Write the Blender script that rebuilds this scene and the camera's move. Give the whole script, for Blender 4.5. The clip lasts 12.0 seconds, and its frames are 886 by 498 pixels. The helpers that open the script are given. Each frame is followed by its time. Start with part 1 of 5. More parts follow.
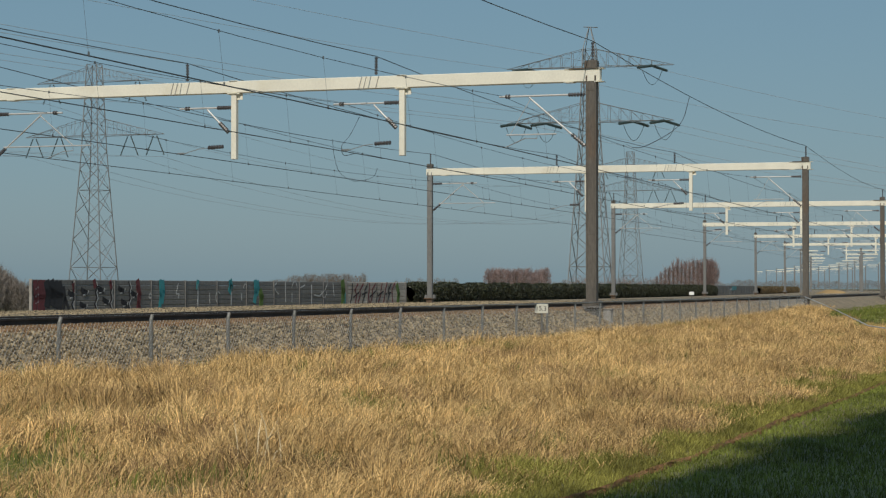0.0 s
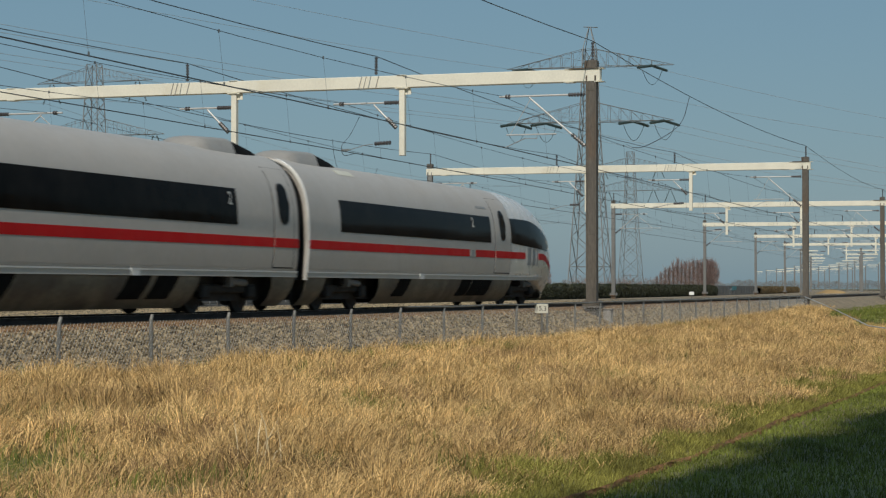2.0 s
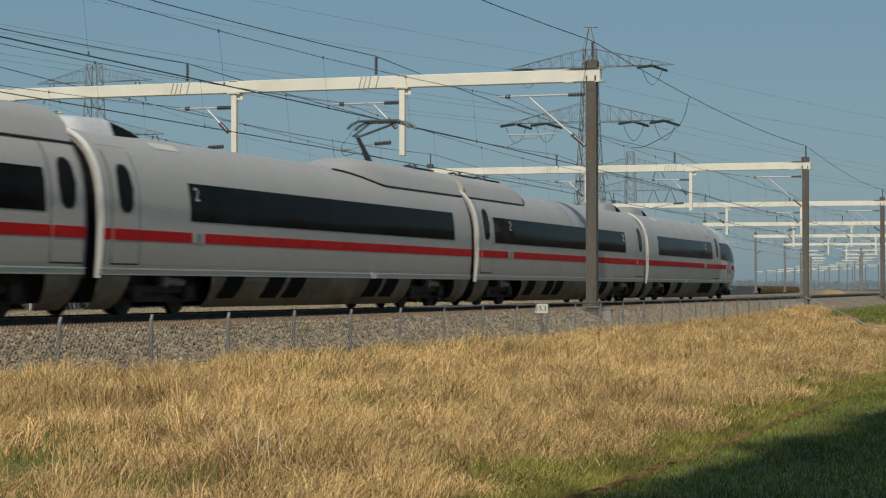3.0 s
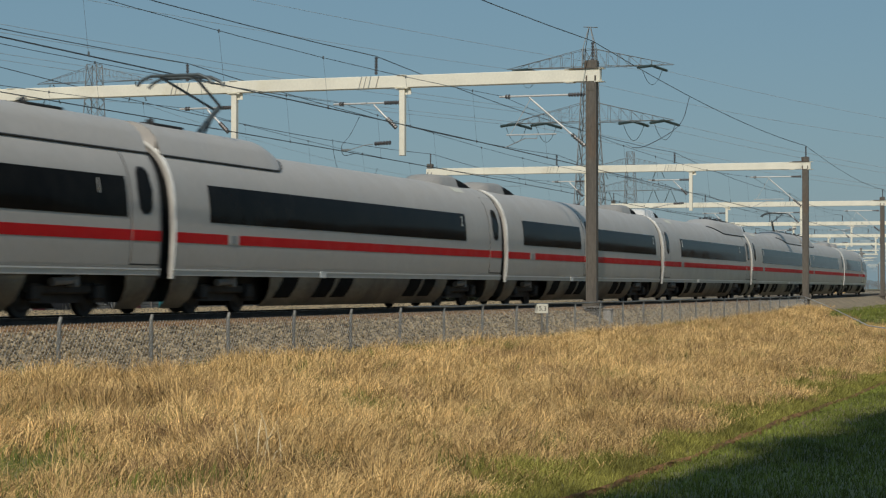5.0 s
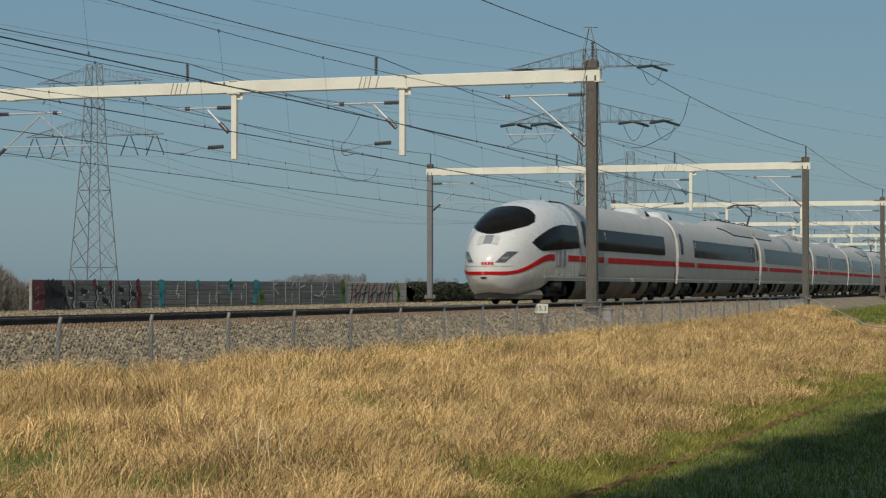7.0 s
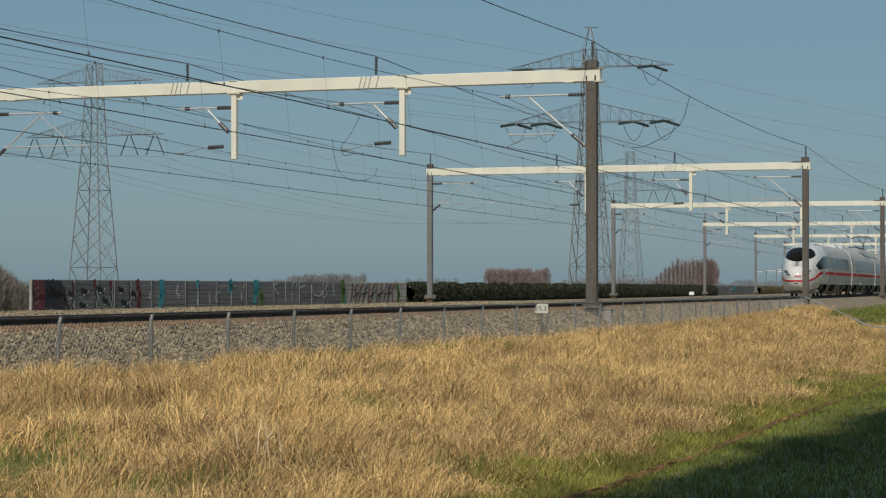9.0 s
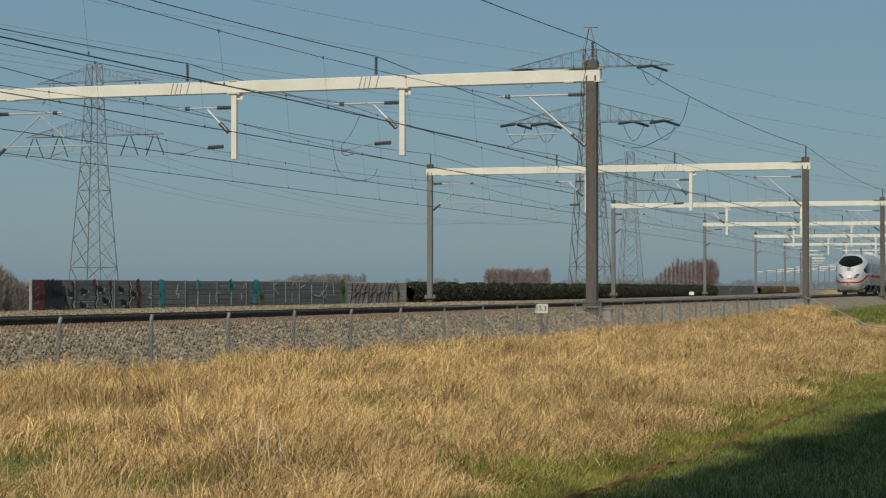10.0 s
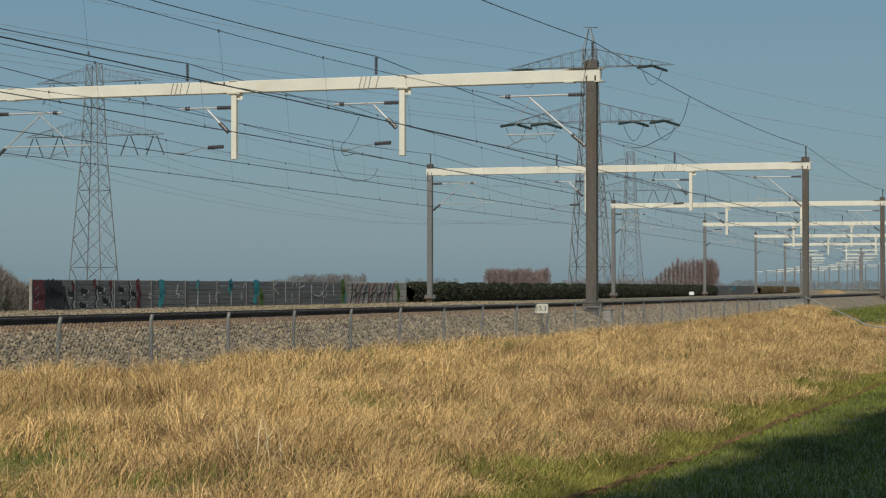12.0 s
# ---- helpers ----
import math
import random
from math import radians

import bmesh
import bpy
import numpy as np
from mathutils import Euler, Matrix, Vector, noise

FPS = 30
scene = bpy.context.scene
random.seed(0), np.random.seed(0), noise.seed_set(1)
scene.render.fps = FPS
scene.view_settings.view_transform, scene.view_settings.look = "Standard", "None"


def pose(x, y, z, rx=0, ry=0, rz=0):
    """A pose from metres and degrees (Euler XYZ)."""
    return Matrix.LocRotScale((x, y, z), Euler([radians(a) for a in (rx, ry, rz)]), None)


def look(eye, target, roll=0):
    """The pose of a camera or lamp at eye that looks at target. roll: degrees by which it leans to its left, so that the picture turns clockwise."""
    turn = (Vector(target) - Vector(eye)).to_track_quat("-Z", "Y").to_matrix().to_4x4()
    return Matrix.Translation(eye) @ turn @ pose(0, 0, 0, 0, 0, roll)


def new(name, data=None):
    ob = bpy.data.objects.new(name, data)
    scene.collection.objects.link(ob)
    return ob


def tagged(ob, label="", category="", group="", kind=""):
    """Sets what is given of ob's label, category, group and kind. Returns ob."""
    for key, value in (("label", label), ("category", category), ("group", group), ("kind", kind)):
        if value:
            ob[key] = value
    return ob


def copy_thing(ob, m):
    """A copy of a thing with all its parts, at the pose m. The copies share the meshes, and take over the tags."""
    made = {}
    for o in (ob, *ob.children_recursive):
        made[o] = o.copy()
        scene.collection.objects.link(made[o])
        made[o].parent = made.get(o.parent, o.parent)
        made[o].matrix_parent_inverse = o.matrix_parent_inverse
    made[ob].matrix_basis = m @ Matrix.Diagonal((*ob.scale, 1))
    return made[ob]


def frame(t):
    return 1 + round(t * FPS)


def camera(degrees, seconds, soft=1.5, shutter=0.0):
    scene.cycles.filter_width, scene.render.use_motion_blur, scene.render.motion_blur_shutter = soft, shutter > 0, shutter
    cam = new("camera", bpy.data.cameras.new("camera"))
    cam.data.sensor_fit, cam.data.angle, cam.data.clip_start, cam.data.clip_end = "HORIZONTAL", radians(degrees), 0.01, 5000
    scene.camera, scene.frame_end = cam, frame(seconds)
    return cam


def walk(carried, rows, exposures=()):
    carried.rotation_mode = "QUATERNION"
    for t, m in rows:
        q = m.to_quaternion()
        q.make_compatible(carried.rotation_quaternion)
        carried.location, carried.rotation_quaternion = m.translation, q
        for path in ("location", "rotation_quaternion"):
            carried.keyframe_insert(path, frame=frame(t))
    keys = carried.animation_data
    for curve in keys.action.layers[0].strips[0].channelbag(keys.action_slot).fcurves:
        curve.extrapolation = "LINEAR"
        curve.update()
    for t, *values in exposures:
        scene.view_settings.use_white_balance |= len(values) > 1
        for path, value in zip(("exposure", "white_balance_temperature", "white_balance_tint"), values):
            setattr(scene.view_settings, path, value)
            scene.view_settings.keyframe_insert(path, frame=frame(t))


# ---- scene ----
EXPOSURE, SKY_STRENGTH, SUN_ENERGY = 0.0, 0.07, 3.1
HAZE = (0.131, 0.254, 0.347)

cam = camera(24.54, 12.0, soft=1.25, shutter=0.15)
EYE_H = 0.578
walk(cam, [(0.0, pose(0, 0, EYE_H, 91.102, 0, 0)), (12.0, pose(0, 0, EYE_H, 91.102, 0, 0))],
     exposures=[(0.0, EXPOSURE), (12.0, EXPOSURE)])

# ---------------------------------------------------------------- light
SUN_ELEV, SUN_TRAVEL = 42.0, 7.0     # light travels this many degrees to the right of straight ahead
world = bpy.data.worlds.new("sky")
scene.world = world
world.use_nodes = True
wn = world.node_tree.nodes
sky = wn.new("ShaderNodeTexSky")
sky.sky_type = "NISHITA"
sky.sun_disc = False
sky.sun_elevation = radians(SUN_ELEV)
sky.sun_rotation = radians(180 + SUN_TRAVEL)
sky.air_density, sky.dust_density, sky.ozone_density = 1.2, 0.8, 3.0
haze = wn.new("ShaderNodeMix")          # even spring haze over the whole sky
haze.data_type, haze.blend_type = "RGBA", "MIX"
haze.inputs[0].default_value = 0.68
haze.inputs[7].default_value = (*[c / SKY_STRENGTH for c in HAZE], 1)
world.node_tree.links.new(sky.outputs[0], haze.inputs[6])
world.node_tree.links.new(haze.outputs[2], wn["Background"].inputs["Color"])
wn["Background"].inputs["Strength"].default_value = SKY_STRENGTH
sun = new("sun", bpy.data.lights.new("sun", "SUN"))
sun.data.energy, sun.data.angle, sun.data.color = SUN_ENERGY, radians(0.55), (1.0, 0.92, 0.79)
_a, _e = radians(SUN_TRAVEL), radians(SUN_ELEV)
_d = Vector((math.sin(_a) * math.cos(_e), math.cos(_a) * math.cos(_e), -math.sin(_e)))
sun.matrix_world = look((0, -60, 80), Vector((0, -60, 80)) + _d)

# ---------------------------------------------------------------- the line of the railway, an arc
X0, Y0, HEAD, BEND = -7.30076, 43.92612, 0.3280533, 0.000306912


def heading(s):
    return HEAD - BEND * s


def track_xy(s, lat):
    """Numpy: world x, y at s along the line and lat metres beside it (positive towards the viewer)."""
    a = HEAD - BEND * np.asarray(s, float)
    x = X0 + (np.cos(a) - math.cos(HEAD)) / BEND + lat * np.cos(a)
    y = Y0 + (math.sin(HEAD) - np.sin(a)) / BEND - lat * np.sin(a)
    return x, y


def P(s, lat, z):
    x, y = track_xy(s, lat)
    return Vector((float(x), float(y), z))


def tpose(s, lat, z):
    """x along the line, y away from the viewer, z up."""
    return Matrix.Translation(P(s, lat, z)) @ pose(0, 0, 0, 0, 0, 90 - math.degrees(heading(s)))


# ---------------------------------------------------------------- materials
def material(name, color, rough=0.6, metal=0.0, vary=0.15, scale=3.0, fine=40.0, bump=0.0, bump_scale=60.0,
             second=None, amount=0.5, island=0.0, obj_random=0.0, coat=0.0, stretch=(1, 1, 1), spec=0.5):
    m = bpy.data.materials.new(name)
    m.use_nodes = True
    n, l = m.node_tree.nodes, m.node_tree.links
    b = n["Principled BSDF"]
    b.inputs["Roughness"].default_value = rough
    b.inputs["Metallic"].default_value = metal
    b.inputs["Coat Weight"].default_value = coat
    b.inputs["Specular IOR Level"].default_value = spec
    co = n.new("ShaderNodeTexCoord")
    mp = n.new("ShaderNodeMapping")
    mp.inputs["Scale"].default_value = stretch
    l.new(co.outputs["Object"], mp.inputs["Vector"])

    def nz(sc, detail=4.0):
        t = n.new("ShaderNodeTexNoise")
        t.inputs["Scale"].default_value = sc
        t.inputs["Detail"].default_value = detail
        l.new(mp.outputs[0], t.inputs["Vector"])
        return t.outputs["Fac"]

    def mix(fac, a, c, mode="MIX"):
        x = n.new("ShaderNodeMix")
        x.data_type, x.blend_type = "RGBA", mode
        for sock, val in ((x.inputs[0], fac), (x.inputs[6], a), (x.inputs[7], c)):
            if hasattr(val, "links"):
                l.new(val, sock)
            else:
                sock.default_value = val if isinstance(val, (int, float)) else (*val[:3], 1)
        return x.outputs[2]

    def ramp(fac, lo, hi, a=0.0, c=1.0):
        r = n.new("ShaderNodeMapRange")
        r.inputs[1].default_value, r.inputs[2].default_value = lo, hi
        r.inputs[3].default_value, r.inputs[4].default_value = a, c
        l.new(fac, r.inputs[0])
        return r.outputs[0]

    dark = [c * (1 - vary) for c in color]
    lite = [min(1, c * (1 + vary)) for c in color]
    col = mix(ramp(nz(scale), 0.3, 0.7), dark, lite)
    if second:
        col = mix(ramp(nz(scale * 0.6 + 0.01, 6.0), 0.62 - amount * 0.3, 0.72 - amount * 0.25), col, second)
    g = ramp(nz(fine, 2.0), 0.25, 0.75, 1 - vary, 1 + vary)
    gm = n.new("ShaderNodeVectorMath")
    gm.operation = "SCALE"
    l.new(col, gm.inputs[0])
    l.new(g, gm.inputs["Scale"])
    out = gm.outputs[0]
    for k, src, key in ((island, "ShaderNodeNewGeometry", "Random Per Island"), (obj_random, "ShaderNodeObjectInfo", "Random")):
        if k:
            q = n.new(src)
            vm = n.new("ShaderNodeVectorMath")
            vm.operation = "SCALE"
            l.new(out, vm.inputs[0])
            l.new(ramp(q.outputs[key], 0, 1, 1 - k, 1 + k), vm.inputs["Scale"])
            out = vm.outputs[0]
    l.new(out, b.inputs["Base Color"])
    rr = ramp(nz(scale * 2.3), 0.3, 0.7, max(0.02, rough - 0.08), min(1, rough + 0.08))
    l.new(rr, b.inputs["Roughness"])
    if bump:
        bp = n.new("ShaderNodeBump")
        bp.inputs["Strength"].default_value = 1.0
        bp.inputs["Distance"].default_value = bump
        l.new(nz(bump_scale, 3.0), bp.inputs["Height"])
        l.new(bp.outputs[0], b.inputs["Normal"])
    return m


def glass_dark(name, color=(0.010, 0.0085, 0.007), rough=0.07):
    m = material(name, color, rough=rough, vary=0.3, scale=0.8, fine=3.0, spec=0.025)
    return m


M = dict(
    paint=material("light_grey_train_paint", (0.44, 0.411, 0.38), rough=0.42, vary=0.04, scale=0.5, fine=6.0, spec=0.3),
    # nose: body paint lightened for head-on sun; also the white roof hoods
    nose=material("white_and_sunlit_train_paint", (0.66, 0.64, 0.61), rough=0.28, vary=0.02, scale=0.7, fine=5.0, coat=0.15),
    roof=material("grey_roof_paint", (0.30, 0.285, 0.265), rough=0.5, vary=0.08, scale=0.7, fine=9.0),
    red=material("traffic_red_paint", (0.50, 0.010, 0.012), rough=0.5, vary=0.06, scale=1.0, fine=8.0, spec=0.1),
    glass=glass_dark("tinted_window_glass"),
    seam=material("rubber_seam_and_rim_shade", (0.03, 0.03, 0.032), rough=0.7, vary=0.2),
    under=material("dirty_underframe", (0.014, 0.013, 0.012), rough=0.75, vary=0.35, scale=1.5, fine=12.0),
    skirt=material("dirty_skirt_panel", (0.150, 0.136, 0.104), rough=0.6, vary=0.25, scale=0.9, fine=10.0, second=(0.09, 0.08, 0.065), amount=0.4),
    vent=material("black_vent_mesh", (0.010, 0.010, 0.010), rough=0.85, vary=0.3, spec=0.05),
    lip=material("grey_gangway_edge", (0.50, 0.485, 0.45), rough=0.5, vary=0.06),
    white=material("white_trim", (0.82, 0.82, 0.80), rough=0.4, vary=0.04),
    headlight=material("smoky_headlight_cover", (0.10, 0.105, 0.11), rough=0.15, vary=0.3, scale=3.0),
    greymark=material("grey_lettering", (0.22, 0.23, 0.24), rough=0.5, vary=0.05),
    panto=material("pantograph_steel", (0.07, 0.085, 0.09), rough=0.5, metal=0.3, vary=0.2),
    steel=material("galvanised_steel", (0.36, 0.37, 0.37), rough=0.45, metal=0.6, vary=0.15, scale=2.0),
    tube=material("aluminium_tube", (0.50, 0.50, 0.49), rough=0.5, metal=0.2, vary=0.08),
    beam=material("cream_painted_beam", (0.74, 0.71, 0.60), rough=0.55, vary=0.06, scale=0.8, fine=14.0, second=(0.66, 0.62, 0.50), amount=0.1),
    mast=material("weathered_mast_steel", (0.10, 0.088, 0.074), rough=0.7, vary=0.22, scale=1.2, fine=18.0, second=(0.12, 0.068, 0.034), amount=0.18, stretch=(1, 1, 0.25)),
    mastgrey=material("grey_mast_steel", (0.17, 0.17, 0.165), rough=0.65, vary=0.18, scale=1.2, fine=18.0, stretch=(1, 1, 0.3)),
    insul=material("brown_insulator", (0.075, 0.07, 0.072), rough=0.35, vary=0.2),
    wire=material("oxidised_copper_wire", (0.065, 0.08, 0.09), rough=0.6, metal=0.2, vary=0.2),
    hvwire=material("power_line_conductor", (0.33, 0.37, 0.40), rough=0.6, vary=0.1),
    pylon=material("pylon_steel", (0.20, 0.21, 0.215), rough=0.6, metal=0.2, vary=0.2, scale=0.4),
    hvins=material("green_glass_insulator", (0.05, 0.075, 0.075), rough=0.35, vary=0.2),
    rail=material("rusty_rail_side", (0.045, 0.033, 0.027), rough=0.75, vary=0.3, scale=2.0, fine=30.0),
    railtop=material("polished_rail_head", (0.42, 0.41, 0.40), rough=0.3, metal=0.8, vary=0.1),
    sleeper=material("concrete_sleeper", (0.33, 0.31, 0.28), rough=0.85, vary=0.15, bump=0.004, obj_random=0.1),
    stone=material("ballast_stone", (0.25, 0.198, 0.124), rough=0.9, vary=0.18, scale=1.0, fine=35.0, island=0.8),
    stonerust=material("rust_stained_ballast_stone", (0.175, 0.105, 0.052), rough=0.9, vary=0.15, scale=1.0, fine=35.0, island=0.55),
    stonebed=material("ballast_bed", (0.25, 0.197, 0.13), rough=0.95, vary=0.35, scale=1.2, fine=14.0, bump=0.05, bump_scale=14.0),
    straw=material("dry_straw_grass", (0.555, 0.374, 0.163), rough=0.75, vary=0.22, scale=0.5, fine=1.7, island=0.78, second=(0.40, 0.265, 0.115), amount=0.3, spec=0.2),
    reed=material("pale_reed_stalk", (0.70, 0.58, 0.38), rough=0.7, vary=0.15, scale=2.0, fine=9.0, spec=0.2),
    deadgrass=material("withered_brown_grass", (0.27, 0.17, 0.085), rough=0.8, vary=0.3, scale=0.5, fine=2.0, island=0.55, spec=0.2),
    green=material("fresh_green_grass", (0.135, 0.155, 0.030), rough=0.7, vary=0.3, scale=0.5, fine=3.0, island=0.45, spec=0.25),
    verge=material("yellow_green_verge_grass", (0.215, 0.200, 0.045), rough=0.7, vary=0.3, scale=0.6, fine=3.0, island=0.5, spec=0.25),
    soil=material("meadow_ground", (0.135, 0.125, 0.045), rough=0.95, vary=0.35, scale=0.25, fine=4.0, bump=0.03, bump_scale=9.0, second=(0.17, 0.135, 0.07), amount=0.35),
    rut=material("bare_rusty_soil", (0.25, 0.125, 0.048), rough=0.95, vary=0.35, scale=2.0, fine=14.0, bump=0.03, bump_scale=16.0),
    post=material("grey_fence_post", (0.19, 0.186, 0.172), rough=0.6, metal=0.2, vary=0.2, obj_random=0.15),
    plank=material("grey_barrier_plank", (0.145, 0.145, 0.14), rough=0.8, vary=0.22, scale=0.9, fine=9.0, obj_random=0.1, second=(0.13, 0.125, 0.12), amount=0.4),
    planklight=material("pale_barrier_plank", (0.36, 0.33, 0.29), rough=0.8, vary=0.2, scale=0.9, fine=9.0, obj_random=0.1),
    hedge=material("dark_hedge_leaf", (0.026, 0.030, 0.012), rough=0.6, vary=0.3, scale=0.6, fine=5.0, island=0.6),
    hedgebrown=material("brown_hedge_leaf", (0.10, 0.07, 0.03), rough=0.7, vary=0.3, scale=0.6, fine=5.0, island=0.5),
    # reddish twigs, colour lightened and greyed to stand for distance haze
    twig=material("reddish_twigs_in_haze", (0.25, 0.178, 0.165), rough=0.85, vary=0.2, scale=0.1, fine=1.0, island=0.35),
    twiggrey=material("grey_brown_twigs", (0.19, 0.165, 0.145), rough=0.85, vary=0.2, scale=0.1, fine=1.0, island=0.35),
    bark=material("tree_bark", (0.11, 0.085, 0.06), rough=0.9, vary=0.25, bump=0.01),
    leaf=material("tree_leaf", (0.06, 0.09, 0.025), rough=0.6, vary=0.25, island=0.4),
    concrete=material("foundation_concrete", (0.30, 0.28, 0.25), rough=0.9, vary=0.2, bump=0.006),
    signwhite=material("sign_board", (0.60, 0.585, 0.50), rough=0.6, vary=0.06),
    black=material("black_marking", (0.03, 0.03, 0.03), rough=0.6, vary=0.1),
    gblack=material("black_spray_paint", (0.02, 0.02, 0.024), rough=0.7, vary=0.3),
    gteal=material("teal_spray_paint", (0.03, 0.25, 0.28), rough=0.6, vary=0.15),
    gred=material("dark_red_spray_paint", (0.13, 0.03, 0.035), rough=0.7, vary=0.3),
    gwhite=material("chrome_spray_paint", (0.42, 0.43, 0.43), rough=0.6, vary=0.15),
    ggreen=material("green_spray_paint", (0.09, 0.16, 0.03), rough=0.7, vary=0.2),
    sand=material("sand_heap", (0.36, 0.24, 0.11), rough=0.95, vary=0.2, scale=0.5),
)


# ---------------------------------------------------------------- builders
def mesh_object(name, verts, faces, mat, parent=None, label="", smooth=False):
    me = bpy.data.meshes.new(name)
    me.from_pydata([tuple(v) for v in verts], [], faces)
    me.materials.append(mat)
    if smooth:
        me.shade_smooth()
    ob = new(name, me)
    if parent is not None:
        ob.parent = parent
    if label:
        ob["label"] = label
    return ob


def part(name, bm, mat, parent=None, label="", smooth=False):
    me = bpy.data.meshes.new(name)
    bmesh.ops.recalc_face_normals(bm, faces=bm.faces)
    bm.to_mesh(me)
    bm.free()
    me.materials.append(mat)
    if smooth:
        me.shade_smooth()
    ob = new(name, me)
    if parent is not None:
        ob.parent = parent
    if label:
        ob["label"] = label
    return ob


def thing(name, m, label, category, group="", kind=""):
    ob = new(name)
    ob.matrix_world = m
    return tagged(ob, label, category, group, kind)


def add_box(bm, c, size, bevel=0.0, rot=None):
    r = bmesh.ops.create_cube(bm, size=1.0, matrix=Matrix.Translation(c) @ (rot or Matrix()) @ Matrix.Diagonal((*size, 1)))
    if bevel:
        es = list({e for v in r["verts"] for e in v.link_edges})
        bmesh.ops.bevel(bm, geom=es, offset=bevel, segments=1, affect="EDGES")
    return bm


def add_tube(bm, a, b, r, seg=8, r2=None):
    a, b = Vector(a), Vector(b)
    d = b - a
    m = Matrix.Translation((a + b) / 2) @ d.to_track_quat("Z", "Y").to_matrix().to_4x4()
    bmesh.ops.create_cone(bm, cap_ends=True, segments=seg, radius1=r, radius2=r if r2 is None else r2, depth=d.length, matrix=m)
    return bm


def boxed(name, c, size, mat, parent, bevel=0.0, label="", rot=None):
    return part(name, add_box(bmesh.new(), c, size, bevel, rot), mat, parent, label)


def tubed(name, a, b, r, mat, parent, seg=8, label=""):
    return part(name, add_tube(bmesh.new(), a, b, r, seg), mat, parent, label, smooth=False)


def add_insulator(bm, a, b, r, n=5):
    """Ribbed insulator from a to b."""
    a, b = Vector(a), Vector(b)
    add_tube(bm, a, b, r * 0.45, 6)
    for i in range(n):
        f = (i + 0.5) / n
        c, h = a.lerp(b, f), (b - a) * (0.28 / n)
        add_tube(bm, c - h, c + h, r, 8)
    return bm


def add_wire(bm, pts, r, seg=4):
    """A thin tube along pts."""
    rings = []
    for i, p in enumerate(pts):
        t = (pts[min(i + 1, len(pts) - 1)] - pts[max(i - 1, 0)]).normalized()
        q = t.to_track_quat("Z", "Y")
        rings.append([bm.verts.new(p + q @ Vector((r * math.cos(2 * math.pi * k / seg), r * math.sin(2 * math.pi * k / seg), 0))) for k in range(seg)])
    for a, b in zip(rings, rings[1:]):
        for k in range(seg):
            bm.faces.new((a[k], a[(k + 1) % seg], b[(k + 1) % seg], b[k]))
    return bm


def sweep(name, profile, s0, s1, step, mat, parent=None, closed=True, smooth=False):
    """A profile of (lat, z) points along the line."""
    ss = np.arange(s0, s1 + step * 0.5, step)
    n = len(profile)
    v = []
    for lat, z in profile:
        x, y = track_xy(ss, lat)
        v.append(np.stack([x, y, np.full_like(x, z)], 1))
    v = np.stack(v, 1).reshape(-1, 3)
    f = []
    for i in range(len(ss) - 1):
        for k in range(n if closed else n - 1):
            f.append((i * n + k, i * n + (k + 1) % n, (i + 1) * n + (k + 1) % n, (i + 1) * n + k))
    return mesh_object(name, v.tolist(), f, mat, parent, smooth=smooth)


# ---------------------------------------------------------------- ground, one sheet to the horizon
def ground_z(lat, s):
    """Height of the ground beside the line."""
    lat, s = np.asarray(lat, float), np.asarray(s, float)
    xs = [-4000, -60, -30, -26.5, -24.4, 2.6, 4.6, 6.5, 10, 14.2, 15.3, 15.72, 16.1, 22, 60, 4000]
    zs = [-1.6, -1.5, -1.2, -0.8, -0.8, -0.8, -1.05, -1.1, -1.22, -1.46, -1.53, -1.62, -1.53, -1.25, -1.3, -1.6]
    z = np.interp(lat, xs, zs)
    bumps = 0.10 * np.sin(s * 0.45 + lat * 0.3) * np.sin(lat * 0.5 + 1.3) + 0.06 * np.sin(s * 1.1 - lat * 0.9)
    z = z + bumps * np.interp(lat, [5, 7, 13.5, 15], [0, 1, 1, 0])
    # the bank swells unevenly along the fence
    swell = np.interp(s, [-20, -12.7, -10.5, -9.3, -7.2, -5.2, 0, 7, 15, 28, 45, 58, 64, 70, 74, 80, 190], [0.3, 0.28, 0.2, 0.02, -0.05, 0.24, 0.17, 0.12, 0.07, 0.14, 0.22, 0.38, 0.5, 0.42, 0.2, -0.05, 0.0])
    z = z + swell * np.interp(lat, [4.5, 5.3, 7.5, 11], [0, 1, 0.8, 0])
    return z


def build_ground():
    ss = np.concatenate([np.arange(-3000, -60, 245), np.arange(-60, 140, 1.0), np.arange(140, 700, 14), np.arange(700, 4300, 180)])
    ll = np.concatenate([np.linspace(-2600, -60, 14), [-45, -30, -27, -25.5, -24, -23.2, -10, 0, 2.6], np.arange(3.2, 15.2, 0.5),
                         [15.3, 15.5, 15.7, 15.9, 16.1, 16.3, 16.7, 18, 20, 22, 30, 60, 200, 900, 2600]])
    S, L = np.meshgrid(ss, ll, indexing="ij")
    x, y = track_xy(np.clip(S, -1500, 1500), L)
    a = HEAD - BEND * np.clip(S, -1500, 1500)
    over = S - np.clip(S, -1500, 1500)
    x, y = x + over * np.sin(a), y + over * np.cos(a)
    z = ground_z(L, S)
    n = len(ll)
    v = np.stack([x, y, z], 2).reshape(-1, 3)
    f = [(i * n + k, i * n + k + 1, (i + 1) * n + k + 1, (i + 1) * n + k) for i in range(len(ss) - 1) for k in range(n - 1)]
    g = mesh_object("ground", v.tolist(), f, M["soil"], smooth=True)
    return tagged(g, "flat green polder meadow and railway verge", "ground", kind="structure")


build_ground()

